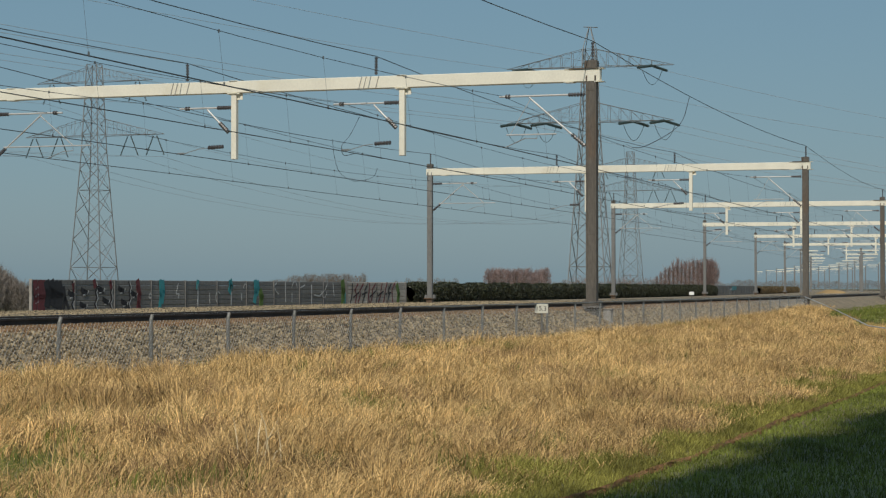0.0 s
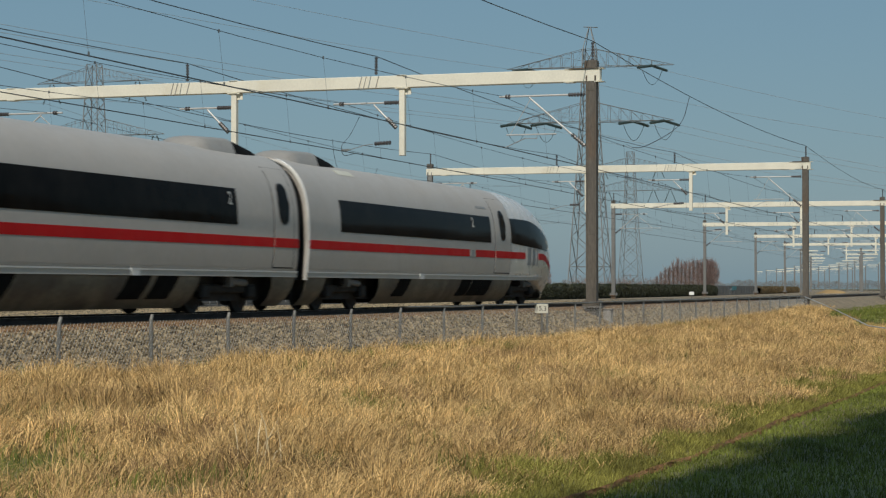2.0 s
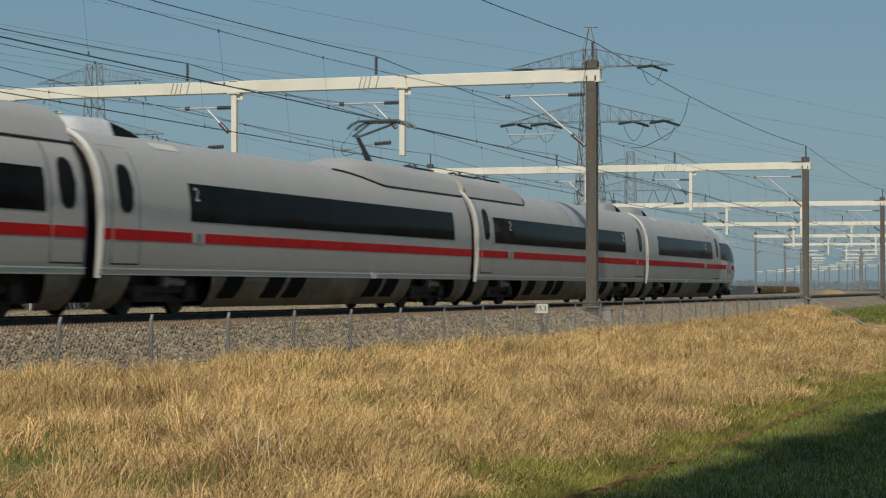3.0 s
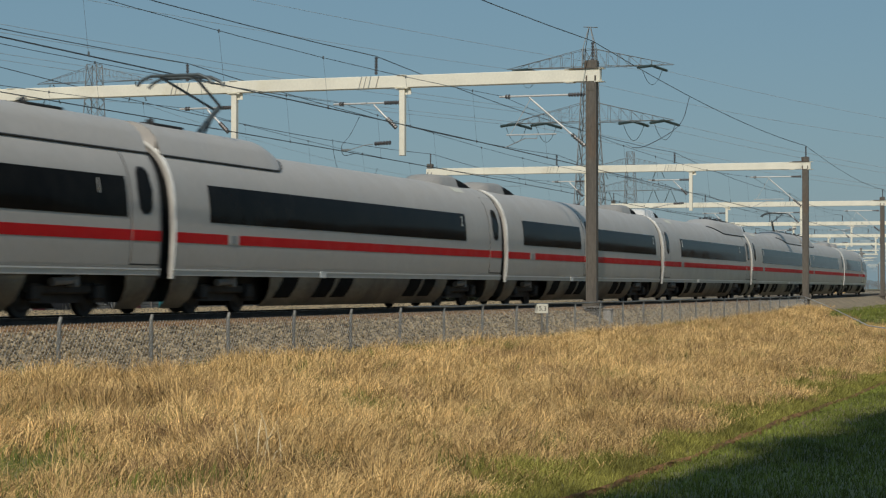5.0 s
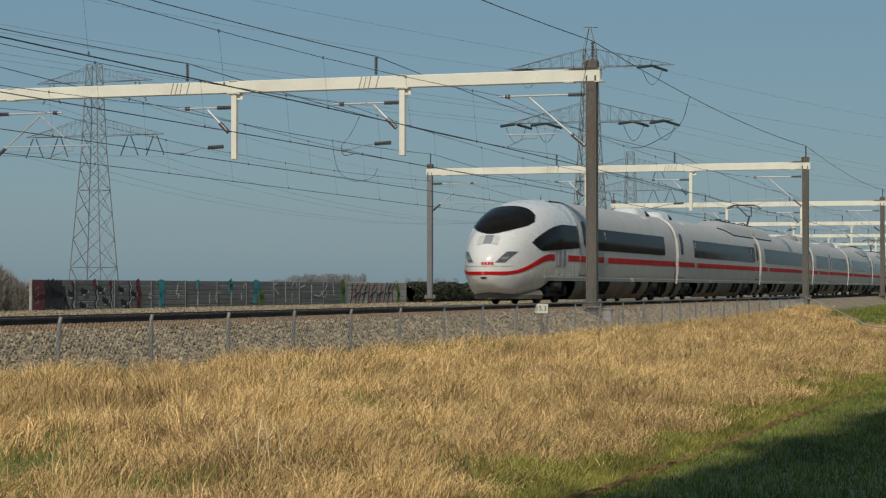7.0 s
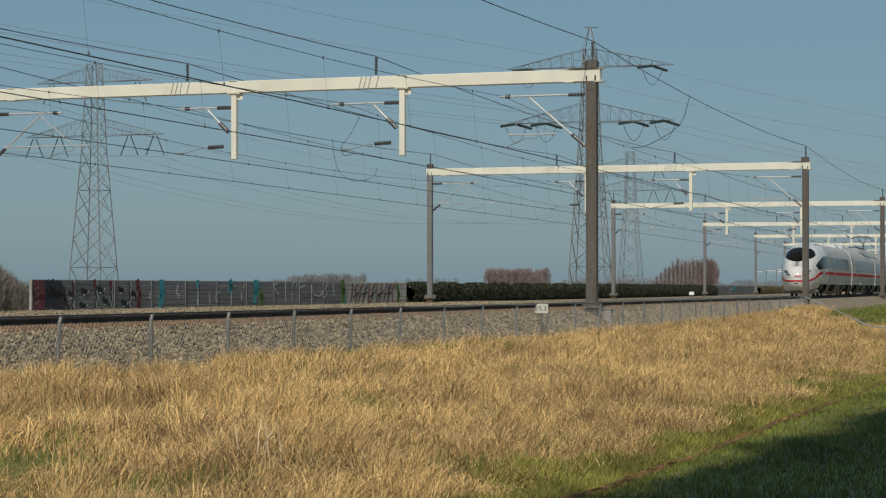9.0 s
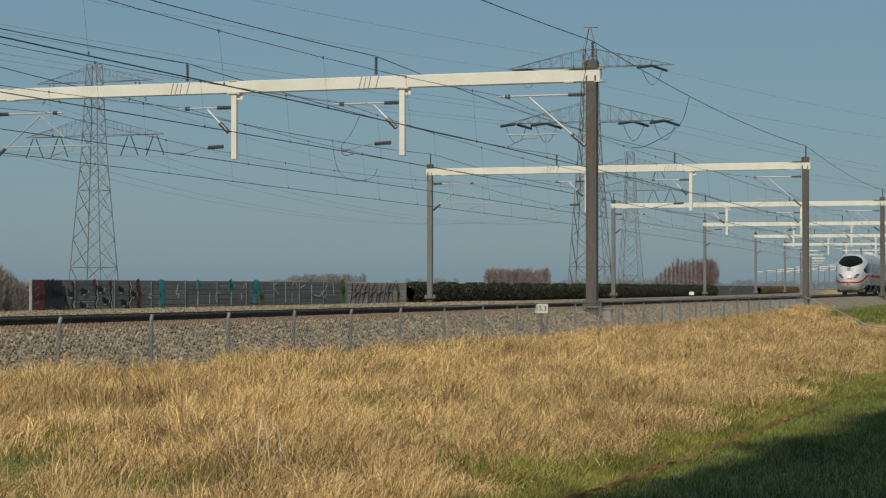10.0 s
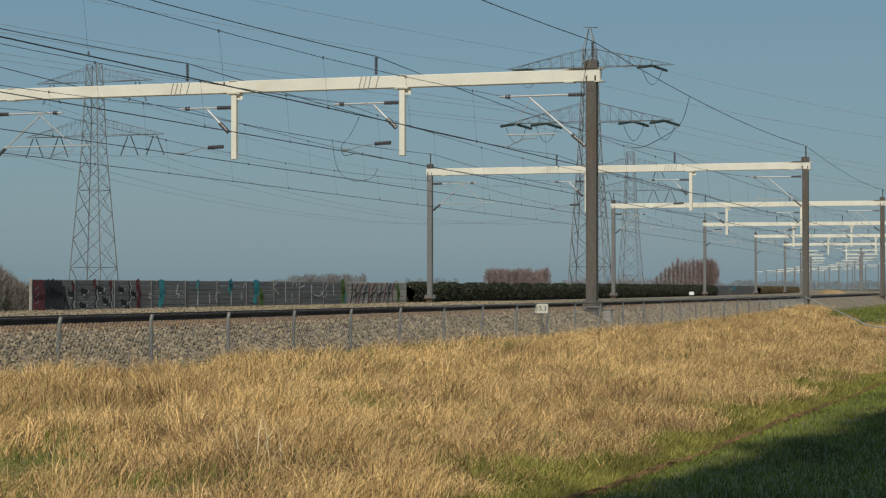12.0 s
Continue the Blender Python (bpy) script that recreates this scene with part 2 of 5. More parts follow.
# ballast bed under four tracks, with its sloping near shoulder
tagged(sweep("ballast_bed", [(4.75, -1.25), (2.75, -0.24), (2.3, -0.18), (0.9, -0.17), (0.6, -0.13), (-0.6, -0.13), (-0.9, -0.13), (-6.2, -0.19), (-12.6, -0.28), (-19.6, -0.38), (-22.4, -0.40), (-23.9, -0.40), (-24.6, -0.9), (-24.6, -1.4), (4.75, -1.4)], -70, 900, 5.0, M["stonebed"]),
       "grey-brown crushed stone ballast bed of the railway", "ballast", kind="structure")


def edge_lat(s):
    """Where the lawn ends and the verge begins."""
    s = np.asarray(s, float)
    return 15.70 + 0.05 * np.sin(s * 0.42 + 1.0) + 0.03 * np.sin(s * 1.3) + 0.012 * np.sin(s * 2.7)


def build_rut():
    ss = np.arange(-34, 90, 0.35)
    r = np.random.RandomState(8)
    prof = [(-0.10, -0.02), (-0.06, 0.015), (0.0, -0.05), (0.05, 0.02), (0.10, -0.02), (0.10, -0.2), (-0.10, -0.2)]
    v = []
    for dl, dz in prof:
        lat = edge_lat(ss) + (0.30 + 0.16 * np.sin(ss * 0.7) * np.sin(ss * 0.23 + 1)) * dl + r.normal(0, 0.014, len(ss))
        x, y = track_xy(ss, lat)
        v.append(np.stack([x, y, -1.545 + dz + r.normal(0, 0.008, len(ss))], 1))
    n = len(prof)
    v = np.stack(v, 1).reshape(-1, 3)
    f = [(i * n + k, i * n + (k + 1) % n, (i + 1) * n + (k + 1) % n, (i + 1) * n + k) for i in range(len(ss) - 1) for k in range(n)]
    tagged(mesh_object("rut", v.tolist(), f, M["rut"]), "narrow bare reddish soil edge between verge and lawn", "soil", kind="structure")


build_rut()

TRACKS = [0.0, -6.2, -12.6, -18.5]


# ---------------------------------------------------------------- railway tracks
def build_tracks():
    for n, c in enumerate(TRACKS):
        sink = (0.0, -0.17, -0.27, -0.385)[n]
        t = thing("railway_track", Matrix(), "rusty steel rails on concrete sleepers in ballast", "railway track", "parallel railway tracks", "structure")
        for side in (0.7525, -0.7525):
            m = c + side
            prof = [(m - 0.036, 0), (m - 0.036, -0.04), (m - 0.010, -0.055), (m - 0.010, -0.135), (m - 0.07, -0.16), (m - 0.07, -0.172),
                               (m + 0.07, -0.172), (m + 0.07, -0.16), (m + 0.010, -0.135), (m + 0.010, -0.055), (m + 0.036, -0.04), (m + 0.036, 0)]
            r = sweep("rail", [(a, b + sink) for a, b in prof], -70, 700, 4.0, M["rail"], t)
            sweep("rail_head", [(m - 0.028, 0.004 + sink), (m + 0.028, 0.004 + sink), (m + 0.028, 0.0005 + sink), (m - 0.028, 0.0005 + sink)], -70, 700, 4.0, M["railtop"], r)
        if n == 0:
            bm = add_box(bmesh.new(), (0, 0, 0), (0.24, 2.5, 0.2), 0.02)
            for q in (0.7525, -0.7525):
                add_box(bm, (0, q, 0.105), (0.16, 0.3, 0.02), 0.004)
            first = None
            for i in range(290):
                s = -24 + i * 0.6
                if first is None:
                    first = part("sleeper", bm, M["sleeper"], t)
                    ob = first
                else:
                    ob = new("sleeper", first.data)
                    ob.parent = t
                ob.matrix_basis = tpose(s, c, -0.277)


build_tracks()

# ---------------------------------------------------------------- the train
ROOF, WAIST, SILL, HALF = 3.90, 1.8, 0.90, 1.475
NOSE_D = [0, 0.05, 0.15, 0.3, 0.6, 1.0, 1.5, 2.0, 2.6, 3.3, 4.2, 5.2, 6.5, 8.0, 9.0]
NOSE_Z = [1.35, 1.58, 1.76, 1.95, 2.25, 2.55, 2.86, 3.11, 3.33, 3.53, 3.70, 3.81, 3.88, 3.90, 3.90]


def nose_shape(d):
    """Half width, top, waist, bottom and lower tuck of the body at d metres from the tip."""
    d = max(d, 0.0)
    t = min(d / 6.5, 1.0)
    w = HALF * (1 - (1 - t) ** 3.2) ** (1 / 2.1)
    zt = float(np.interp(d, NOSE_D, NOSE_Z))
    zm = float(np.interp(d, [0, 1.5, 5], [1.15, 1.35, WAIST]))
    zb = float(np.interp(d, [0, 0.2, 0.6, 1.2, 3.0, 4.0], [1.02, 0.72, 0.45, 0.36, 0.50, SILL]))
    tuck = float(np.interp(d, [0, 1.0, 3.0, 4.5], [0.6, 0.35, 0.18, 0.05]))
    return w, zt, zm, zb, tuck


def half_width(d, z):
    w, zt, zm, zb, tuck = nose_shape(d)
    if z >= zm:
        q = min(max((z - zm) / (zt - zm), 0), 1)
        return w * (1 - q ** 3) ** (1 / 2.4)
    q = min((zm - z) / (zm - zb), 1)
    return w * (1 - tuck * q * q)


def top_height(d, lat):
    w, zt, zm, zb, tuck = nose_shape(d)
    q = min(abs(lat) / max(w, 1e-4), 1)
    return zm + (zt - zm) * (1 - q ** 2.4) ** (1 / 3)


def depth_at(lat, z):
    """How far behind the tip the front surface lies at lat, z."""
    lo, hi = 0.0, 9.0
    for _ in range(40):
        mid = (lo + hi) / 2
        w, zt, zm, zb, tuck = nose_shape(mid)
        if zb <= z <= zt and half_width(mid, z) >= abs(lat):
            hi = mid
        else:
            lo = mid
    return hi


FAR = 12.0   # a distance behind the tip at which the section is constant


def solid_patch(name, grid, mat, parent, label="", depth=0.012):
    """A curved panel from a grid of points, with thickness."""
    bm = bmesh.new()
    vs = [[bm.verts.new(p) for p in row] for row in grid]
    for a, b in zip(vs, vs[1:]):
        for i in range(len(a) - 1):
            bm.faces.new((a[i], a[i + 1], b[i + 1], b[i]))
    centre = sum((v.co for v in bm.verts), Vector()) / len(bm.verts)
    loop = vs[0] + [r[-1] for r in vs[1:]] + vs[-1][-2::-1] + [r[0] for r in vs[-2:0:-1]]
    bm.normal_update()
    back = []
    for v in loop:
        inward = Vector((0, -v.co.y, 0)) if abs(v.co.y) > 0.4 else Vector((0, -v.co.y, 2.0 - v.co.z)) if v.co.z > 2.5 else Vector((-v.co.x, 0, 0))
        back.append((bm.verts.new(v.co), bm.verts.new(v.co + inward.normalized() * depth)))
    for (a, b), (c, d) in zip(back, back[1:] + back[:1]):
        if (a.co - c.co).length > 1e-6:
            bm.faces.new((a, c, d, b))
    outward = Vector((0, centre.y, 0)) if abs(centre.y) > 0.3 else Vector((centre.x * 0.1, 0, centre.z - 2.0))
    faces = bm.faces[:]
    if sum((f.normal.dot(outward) * f.calc_area() for f in faces[:(len(vs) - 1) * (len(vs[0]) - 1)])) < 0:
        for f in faces:
            f.normal_flip()
    me = bpy.data.meshes.new(name)
    bm.to_mesh(me)
    bm.free()
    me.materials.append(mat)
    me.shade_smooth()
    ob = new(name, me)
    ob.parent = parent
    if label:
        ob["label"] = label
    return ob


def side_patch(name, d0, d1, zlow, zhigh, side, mat, parent, to_x, out=0.006, nd=None, nz=7, label=""):
    """A panel on the side wall between two distances and two heights (numbers or functions of d)."""
    nd = nd or max(2, int((d1 - d0) / 0.5) + 1)
    rows = []
    for i in range(nd):
        d = d0 + (d1 - d0) * i / (nd - 1)
        a = zlow(d) if callable(zlow) else zlow
        b = zhigh(d) if callable(zhigh) else zhigh
        rows.append([(to_x(d), -side * (half_width(min(d, FAR), a + (b - a) * k / (nz - 1)) + out), a + (b - a) * k / (nz - 1)) for k in range(nz)])
    return solid_patch(name, rows, mat, parent, label)


def oval_patch(name, dc, zc, rd, rz, side, mat, parent, to_x, out, power=2.6):
    """An upright oval on the side wall."""
    rows = []
    for i in range(13):
        q = -1 + 2 * i / 12
        h = max((1 - abs(q) ** power), 0) ** (1 / power) * rz + 0.004
        rows.append([(to_x(dc + q * rd), -side * (half_width(FAR, zc + h * (k / 4 - 1)) + out), zc + h * (k / 4 - 1)) for k in range(9)])
    return solid_patch(name, rows, mat, parent)


def body_shell(ds, to_x, mat, name, parent, nring=15):
    rings = []
    for d in ds:
        w, zt, zm, zb, tuck = nose_shape(min(d, FAR))
        zs = [zb + (zm - zb) * k / 5 for k in range(5)]
        ring = [(half_width(min(d, FAR), z), z) for z in zs]
        for k in range(nring):
            th = math.pi / 2 * k / (nring - 1)
            lat = w * max(math.cos(th), 0) ** (2 / 2.4)
            ring.append((lat, zm + (zt - zm) * math.sin(th) ** (2 / 3)))
        rings.append([(to_x(d), -l, z) for l, z in ring] + [(to_x(d), l, z) for l, z in reversed(ring[:-1])])
    n = len(rings[0])
    v = [p for r in rings for p in r]
    f = [(i * n + k, i * n + (k + 1) % n, (i + 1) * n + (k + 1) % n, (i + 1) * n + k) for i in range(len(rings) - 1) for k in range(n)]
    f += [tuple(range(len(v), len(v) + n)), tuple(range(len(v) + n, len(v) + 2 * n))]
    v += rings[0] + rings[-1]
    bm = bmesh.new()
    bv = [bm.verts.new(p) for p in v]
    for q in f:
        try:
            bm.faces.new([bv[k] for k in q])
        except ValueError:
            pass
    ob = part(name, bm, mat, parent, smooth=True)
    return ob


def bogie(car, x):
    bm = bmesh.new()
    for s in (1, -1):
        add_box(bm, (x, s * 1.02, 0.56), (3.0, 0.16, 0.2), 0.04)
        add_box(bm, (x, s * 1.05, 0.80), (0.7, 0.3, 0.3), 0.05)
        for q in (1.25, -1.25):
            add_box(bm, (x + q, s * 1.08, 0.50), (0.42, 0.22, 0.34), 0.05)
    add_box(bm, (x, 0, 0.6), (0.5, 2.0, 0.3), 0.03)
    b = part("bogie", bm, M["under"], car, "dark dirty bogie frame")
    for q in (1.25, -1.25):
        w = bmesh.new()
        for s in (1, -1):
            add_tube(w, (x + q, s * 0.70, 0.46), (x + q, s * 0.83, 0.46), 0.46, 24)
            add_tube(w, (x + q, s * 0.83, 0.46), (x + q, s * 0.86, 0.46), 0.36, 24, r2=0.30)
        add_tube(w, (x + q, -0.7, 0.46), (x + q, 0.7, 0.46), 0.09, 10)
        part("wheelset", w, M["under"], b)
    for s in (1, -1):
        d = bmesh.new()
        add_tube(d, (x - 0.75, s * 1.22, 0.70), (x + 0.05, s * 1.22, 0.74), 0.085, 8)
        add_box(d, (x + 0.12, s * 1.2, 0.72), (0.18, 0.2, 0.24), 0.02)
        part("yaw_damper", d, M["mastgrey"], b, "dusty grey damper")


def hood(car, x0, x1, mat="nose"):
    """A short roof hood, blunt at x0, with a dark sloping grille towards x1."""
    half, top, ln = 0.70, 4.19, x1 - x0

    def sheet(f0, f1, shape, drop):
        rows = []
        for i in range(8):
            f = f0 + (f1 - f0) * i / 7
            row = []
            for k in range(13):
                q = -1 + k / 6
                base = top_height(FAR, abs(q) * half) - 0.03
                row.append((x0 + ln * f, q * half * (0.8 + 0.2 * shape(f)), base + max(top - base - 0.10 * abs(q) ** 2, 0) * shape(f) * max(0, 1 - abs(q) ** 7) ** 0.5 - drop))
            rows.append(row)
        return rows
    shell = solid_patch("roof_hood", sheet(0.0, 0.52, lambda f: (0.8 + 0.2 * f / 0.52) * min(1.0, f / 0.13) ** 0.5 if f > 0 else 0.0, 0.0), M[mat], car, "white ventilation hood on the roof", depth=0.02)
    solid_patch("hood_grille", sheet(0.52, 0.94, lambda f: max(0.0, (1 - f) / 0.48) ** 0.55, 0.012), M["vent"], shell, "dark sloping grille", depth=0.02)
    solid_patch("hood_lip", sheet(0.94, 1.0, lambda f: max(0.0, (1 - f) / 0.48) ** 0.55, 0.0), M[mat], shell, depth=0.02)
    return shell


def roof_plate(car, x0, x1):
    """Pale access plates high on both sides of the roof."""
    for s in (1, -1):
        rows = [[(x0 + (x1 - x0) * i / 3, s * (0.80 + 0.20 * k / 3), top_height(FAR, 0.80 + 0.20 * k / 3) + 0.012) for k in range(4)] for i in range(4)]
        solid_patch("roof_plate", rows, M["signwhite"], car, "pale access plate on the roof")


def fairing(car, x0, x1, swoop):
    """A long roof housing that starts at the car's end x0; its tip x1 is blunt, or drawn out with a sweeping joint."""
    ln = abs(x1 - x0)
    tip = 3.4 if swoop else 0.9

    def shape(f):
        e = (1 - f) * ln
        q = min(e / tip, 1.0)
        if swoop:
            half = 0.78 + 0.36 * q * q * (3 - 2 * q)
            rise = min(e / 2.6, 1.0)
            rise = rise * rise * (3 - 2 * rise)
        else:
            half = 0.55 + 0.59 * (1 - (1 - q) ** 2) ** 0.5
            rise = min(e / 1.1, 1.0) ** 0.6
        return half, rise
    rows, joint = [], []
    for i in range(29):
        f = 1 - (1 - i / 28) ** 1.4
        half, rise = shape(f)
        zb = top_height(FAR, half)
        row = []
        for k in range(17):
            q = -1 + k / 8
            roof = top_height(FAR, abs(q) * half) - 0.01
            full = zb + 0.03 + (4.19 - zb) * max(1 - abs(q) ** 3.0, 0) ** 0.6
            row.append((x0 + (x1 - x0) * f, q * half, roof + max(full - roof, 0.012) * rise))
        rows.append(row)
        joint.append((x0 + (x1 - x0) * f, half + 0.006, zb + 0.022))
    g = solid_patch("roof_fairing", rows, M["paint"], car, "grey roof equipment fairing", depth=0.03)
    first = rows[0]
    cap = [[(x0, y, z + (top_height(FAR, abs(y)) - 0.06 - z) * u) for x, y, z in first[1:-1]] for u in (0.0, 0.5, 1.0)]
    solid_patch("fairing_end", cap, M["paint"], g, depth=0.01)
    for s in (1, -1):
        part("fairing_joint", add_wire(bmesh.new(), [Vector((x, s * y, z)) for x, y, z in joint[:-1]], 0.026, 6), M["seam"], g)
    return g


def roof_gear(car, xs, way):
    """Open well with insulators, bus bars and a pale deflector on a roof fairing; way points to the train's front."""
    for x in xs:
        b = boxed("equipment_tray", (x, 0, 4.19), (1.5, 1.1, 0.08), M["under"], car, 0.02, "dark tray with high-voltage gear")
        for k in range(4):
            y = -0.36 + 0.24 * k
            bm = bmesh.new()
            add_insulator(bm, (x - 0.5 + 0.32 * k, y, 4.20), (x - 0.5 + 0.32 * k, y, 4.33 + 0.03 * (k % 2)), 0.07, 3)
            part("roof_insulator", bm, M["insul"], b)
        part("bus_bar", add_wire(bmesh.new(), [Vector((x - 0.7, -0.36, 4.24)), Vector((x - 0.4, -0.3, 4.36)), Vector((x + 0.2, 0.1, 4.34)), Vector((x + 0.7, 0.3, 4.22))], 0.028, 6), M["panto"], b)
        rows = [[(x + way * (0.95 + 0.10 * math.sin(math.pi * k / 8)) + way * u * 0.10, 0.42 * math.cos(math.pi * k / 8), 4.12 + 0.16 * math.sin(math.pi * k / 8) - u * 0.05) for k in range(9)] for u in (0, 0.5, 1)]
        solid_patch("deflector", rows, M["white"], b, "pale curved deflector", depth=0.015)


def skirts(car, x0, x1, bogies, vents, lean=1, to_side=(1, -1)):
    """Lower side panels, with openings at the bogies and a few dark vents."""
    cuts = [(x0, bogies[0] - 1.95), (bogies[0] + 1.95, bogies[1] - 1.95), (bogies[1] + 1.95, x1)]
    for a, b in cuts:
        if b - a < 0.4:
            continue
        for side in to_side:
            rows = []
            n = max(2, int((b - a) / 1.5))
            for i in range(n + 1):
                x = a + (b - a) * i / n
                slant = 0.22 * (1 if i == 0 else -1 if i == n else 0)
                rows.append([(x + slant * (1 - k / 4), -side * l, z) for k, (l, z) in enumerate([(0.98, 0.14), (1.20, 0.34), (1.33, 0.58), (1.375, 0.76), (1.385, 0.90)])])
            p = solid_patch("skirt_panel", rows, M["skirt"], car, "dirt-streaked grey lower panel", depth=0.02)
            if b - a > 5:
                for centre in vents:
                    x, w = centre - 0.5 + 0.14 * lean, 1.0
                    if a + 0.1 < x and x + w < b - 0.1:
                        vr = [[(x + u - lean * 0.30 * (1 - k / 3), -side * (l + 0.014), z) for k, (l, z) in enumerate([(1.20, 0.34), (1.315, 0.54), (1.362, 0.70), (1.385, 0.86)])] for u in (0, w)]
                        solid_patch("vent", vr, M["vent"], p, depth=0.012)
    boxed("underframe", ((x0 + x1) / 2, 0, 0.58), (x1 - x0 - 0.3, 1.9, 0.60), M["under"], car)


def door(car, dc, width, side, to_x):
    s = side_patch("door", dc - width / 2, dc + width / 2, 1.05, 3.50, side, M["seam"], car, to_x, out=0.0035, nd=3, nz=14, label="plug door with dark seam")
    side_patch("door_leaf", dc - width / 2 + 0.045, dc + width / 2 - 0.045, 1.085, 3.493, side, M["paint"], s, to_x, out=0.010, nd=3, nz=12)
    zc = 2.62
    oval_patch("window_rim", dc + 0.0, zc, 0.35, 0.50, side, M["seam"], s, to_x, 0.018)
    oval_patch("window", dc + 0.0, zc, 0.31, 0.46, side, M["glass"], s, to_x, 0.026)
    side_patch("door_stripe", dc - width / 2 + 0.047, dc + width / 2 - 0.047, 1.56, 1.785, side, M["red"], s, to_x, out=0.019, nd=3)


def stripes(car, spans, side, to_x):
    for a, b in spans:
        if b - a > 0.05:
            side_patch("red_stripe", a, b, 1.56, 1.785, side, M["red"], car, to_x, out=0.006, label="traffic-red stripe")


def window_band(car, a, b, side, to_x, digits=()):
    w = side_patch("window_band", a, b, 2.04, 2.875, side, M["glass"], car, to_x, out=0.007, label="tinted black window band")
    for text, place in digits:
        if not a < place < b:
            continue
        cu = bpy.data.curves.new("digit", "FONT")
        cu.body, cu.size, cu.extrude, cu.align_x, cu.align_y = text, 0.44, 0.003, "CENTER", "CENTER"
        cu.materials.append(M["lip"])
        ob = new("class_number", cu)
        ob.parent = w
        lean = math.atan2(half_width(FAR, 2.4) - half_width(FAR, 2.9), 0.5)
        ob.matrix_basis = Matrix.Translation((to_x(place), -side * (half_width(FAR, 2.62) + 0.022), 2.62)) @ pose(0, 0, 0, 90 - math.degrees(lean), 0, 0 if side > 0 else 180)
        ob["label"] = "white class numeral"
    return w


def bellows(car, x, towards, ring):
    """Folded black rubber between two cars, a little smaller than the body."""
    bm = bmesh.new()
    rows = []
    for k in range(7):
        sc = 0.93 - 0.035 * (k % 2)
        rows.append([bm.verts.new((x + towards * (0.02 + 0.27 * k / 6), l * sc, 0.8 + (z - 0.8) * (sc + 0.03))) for l, z in ring])
    for a, b in zip(rows, rows[1:]):
        for i in range(len(a)):
            j = (i + 1) % len(a)
            bm.faces.new((a[i], a[j], b[j], b[i]))
    bm.faces.new(rows[0])
    bm.faces.new(rows[-1])
    part("gangway_bellows", bm, M["vent"], car, "black rubber gangway bellows")


def end_lip(car, x, towards, pale=True):
    """Raised edge round the body end, pale or darkened, and the dark bellows beyond it."""
    ring = [(half_width(FAR, z), z) for z in (0.78, 1.0, 1.3, 1.6, 1.9, 2.2, 2.5, 2.8, 3.0, 3.2, 3.35, 3.5, 3.62, 3.72, 3.8)] + [(0.3, 3.85), (0, 3.87)]
    ring = ring + [(-l, z) for l, z in reversed(ring[:-1])]
    bm = bmesh.new()
    rows = []
    for dx, out in ((-0.04, 0.003), (0.0, 0.007), (0.03, 0.003), (0.035, -0.065), (0.0, -0.075)):
        row = []
        for l, z in ring:
            k = 1 + out / 1.4
            row.append(bm.verts.new((x + towards * dx, l * k, 0.8 + (z - 0.8) * (1 + out / 3.0))))
        rows.append(row)
    for a, b in zip(rows, rows[1:]):
        for i in range(len(a) - 1):
            bm.faces.new((a[i], a[i + 1], b[i + 1], b[i]))
    # rims facing away from the viewer are coloured near-black for shade in the gap
    rim = part("end_rim", bm, M["lip" if pale else "seam"], car, "pale grey edge trim at the gangway" if pale else "edge trim at the gangway, darkened for the shaded gap", smooth=True)
    if not pale:
        bellows(car, x, towards, ring)
        return
    bm = bmesh.new()
    rows = []
    for dx, out in ((-0.075, 0.002), (-0.07, 0.016), (-0.035, 0.016), (-0.03, 0.002)):
        rows.append([bm.verts.new((x + towards * dx, l * (1 + out / 1.4), 0.8 + (z - 0.8) * (1 + out / 3.0))) for l, z in ring])
    for a, b in zip(rows, rows[1:]):
        for i in range(len(a) - 1):
            bm.faces.new((a[i], a[i + 1], b[i + 1], b[i]))
    part("rim_bead", bm, M["white"], rim, "thin white edge bead", smooth=True)
    bellows(car, x, towards, ring)


def body_mark(car, d, side, to_x):
    """Pale square with a grey mark in a gap of the stripe."""
    b = side_patch("service_mark", d - 0.30, d + 0.30, 1.56, 1.785, side, M["paint"], car, to_x, out=0.008, nd=2)
    side_patch("mark_plate", d - 0.13, d + 0.13, 1.58, 1.77, side, M["greymark"], b, to_x, out=0.016, nd=2, label="small reddish-grey plate")


def sill_line(car, a, b, to_x, step_at):
    for side in (1, -1):
        s = side_patch("sill_strip", a, b, 0.845, 0.955, side, M["lip"], car, to_x, out=0.022, nz=3, label="pale grey sill moulding")
        side_patch("sill_bead", a, b, 0.957, 0.992, side, M["white"], s, to_x, out=0.034, nz=3, label="thin white bead")
        side_patch("step", step_at - 0.2, step_at + 0.2, 0.84, 1.0, side, M["white"], s, to_x, out=0.05, nd=2, nz=3)


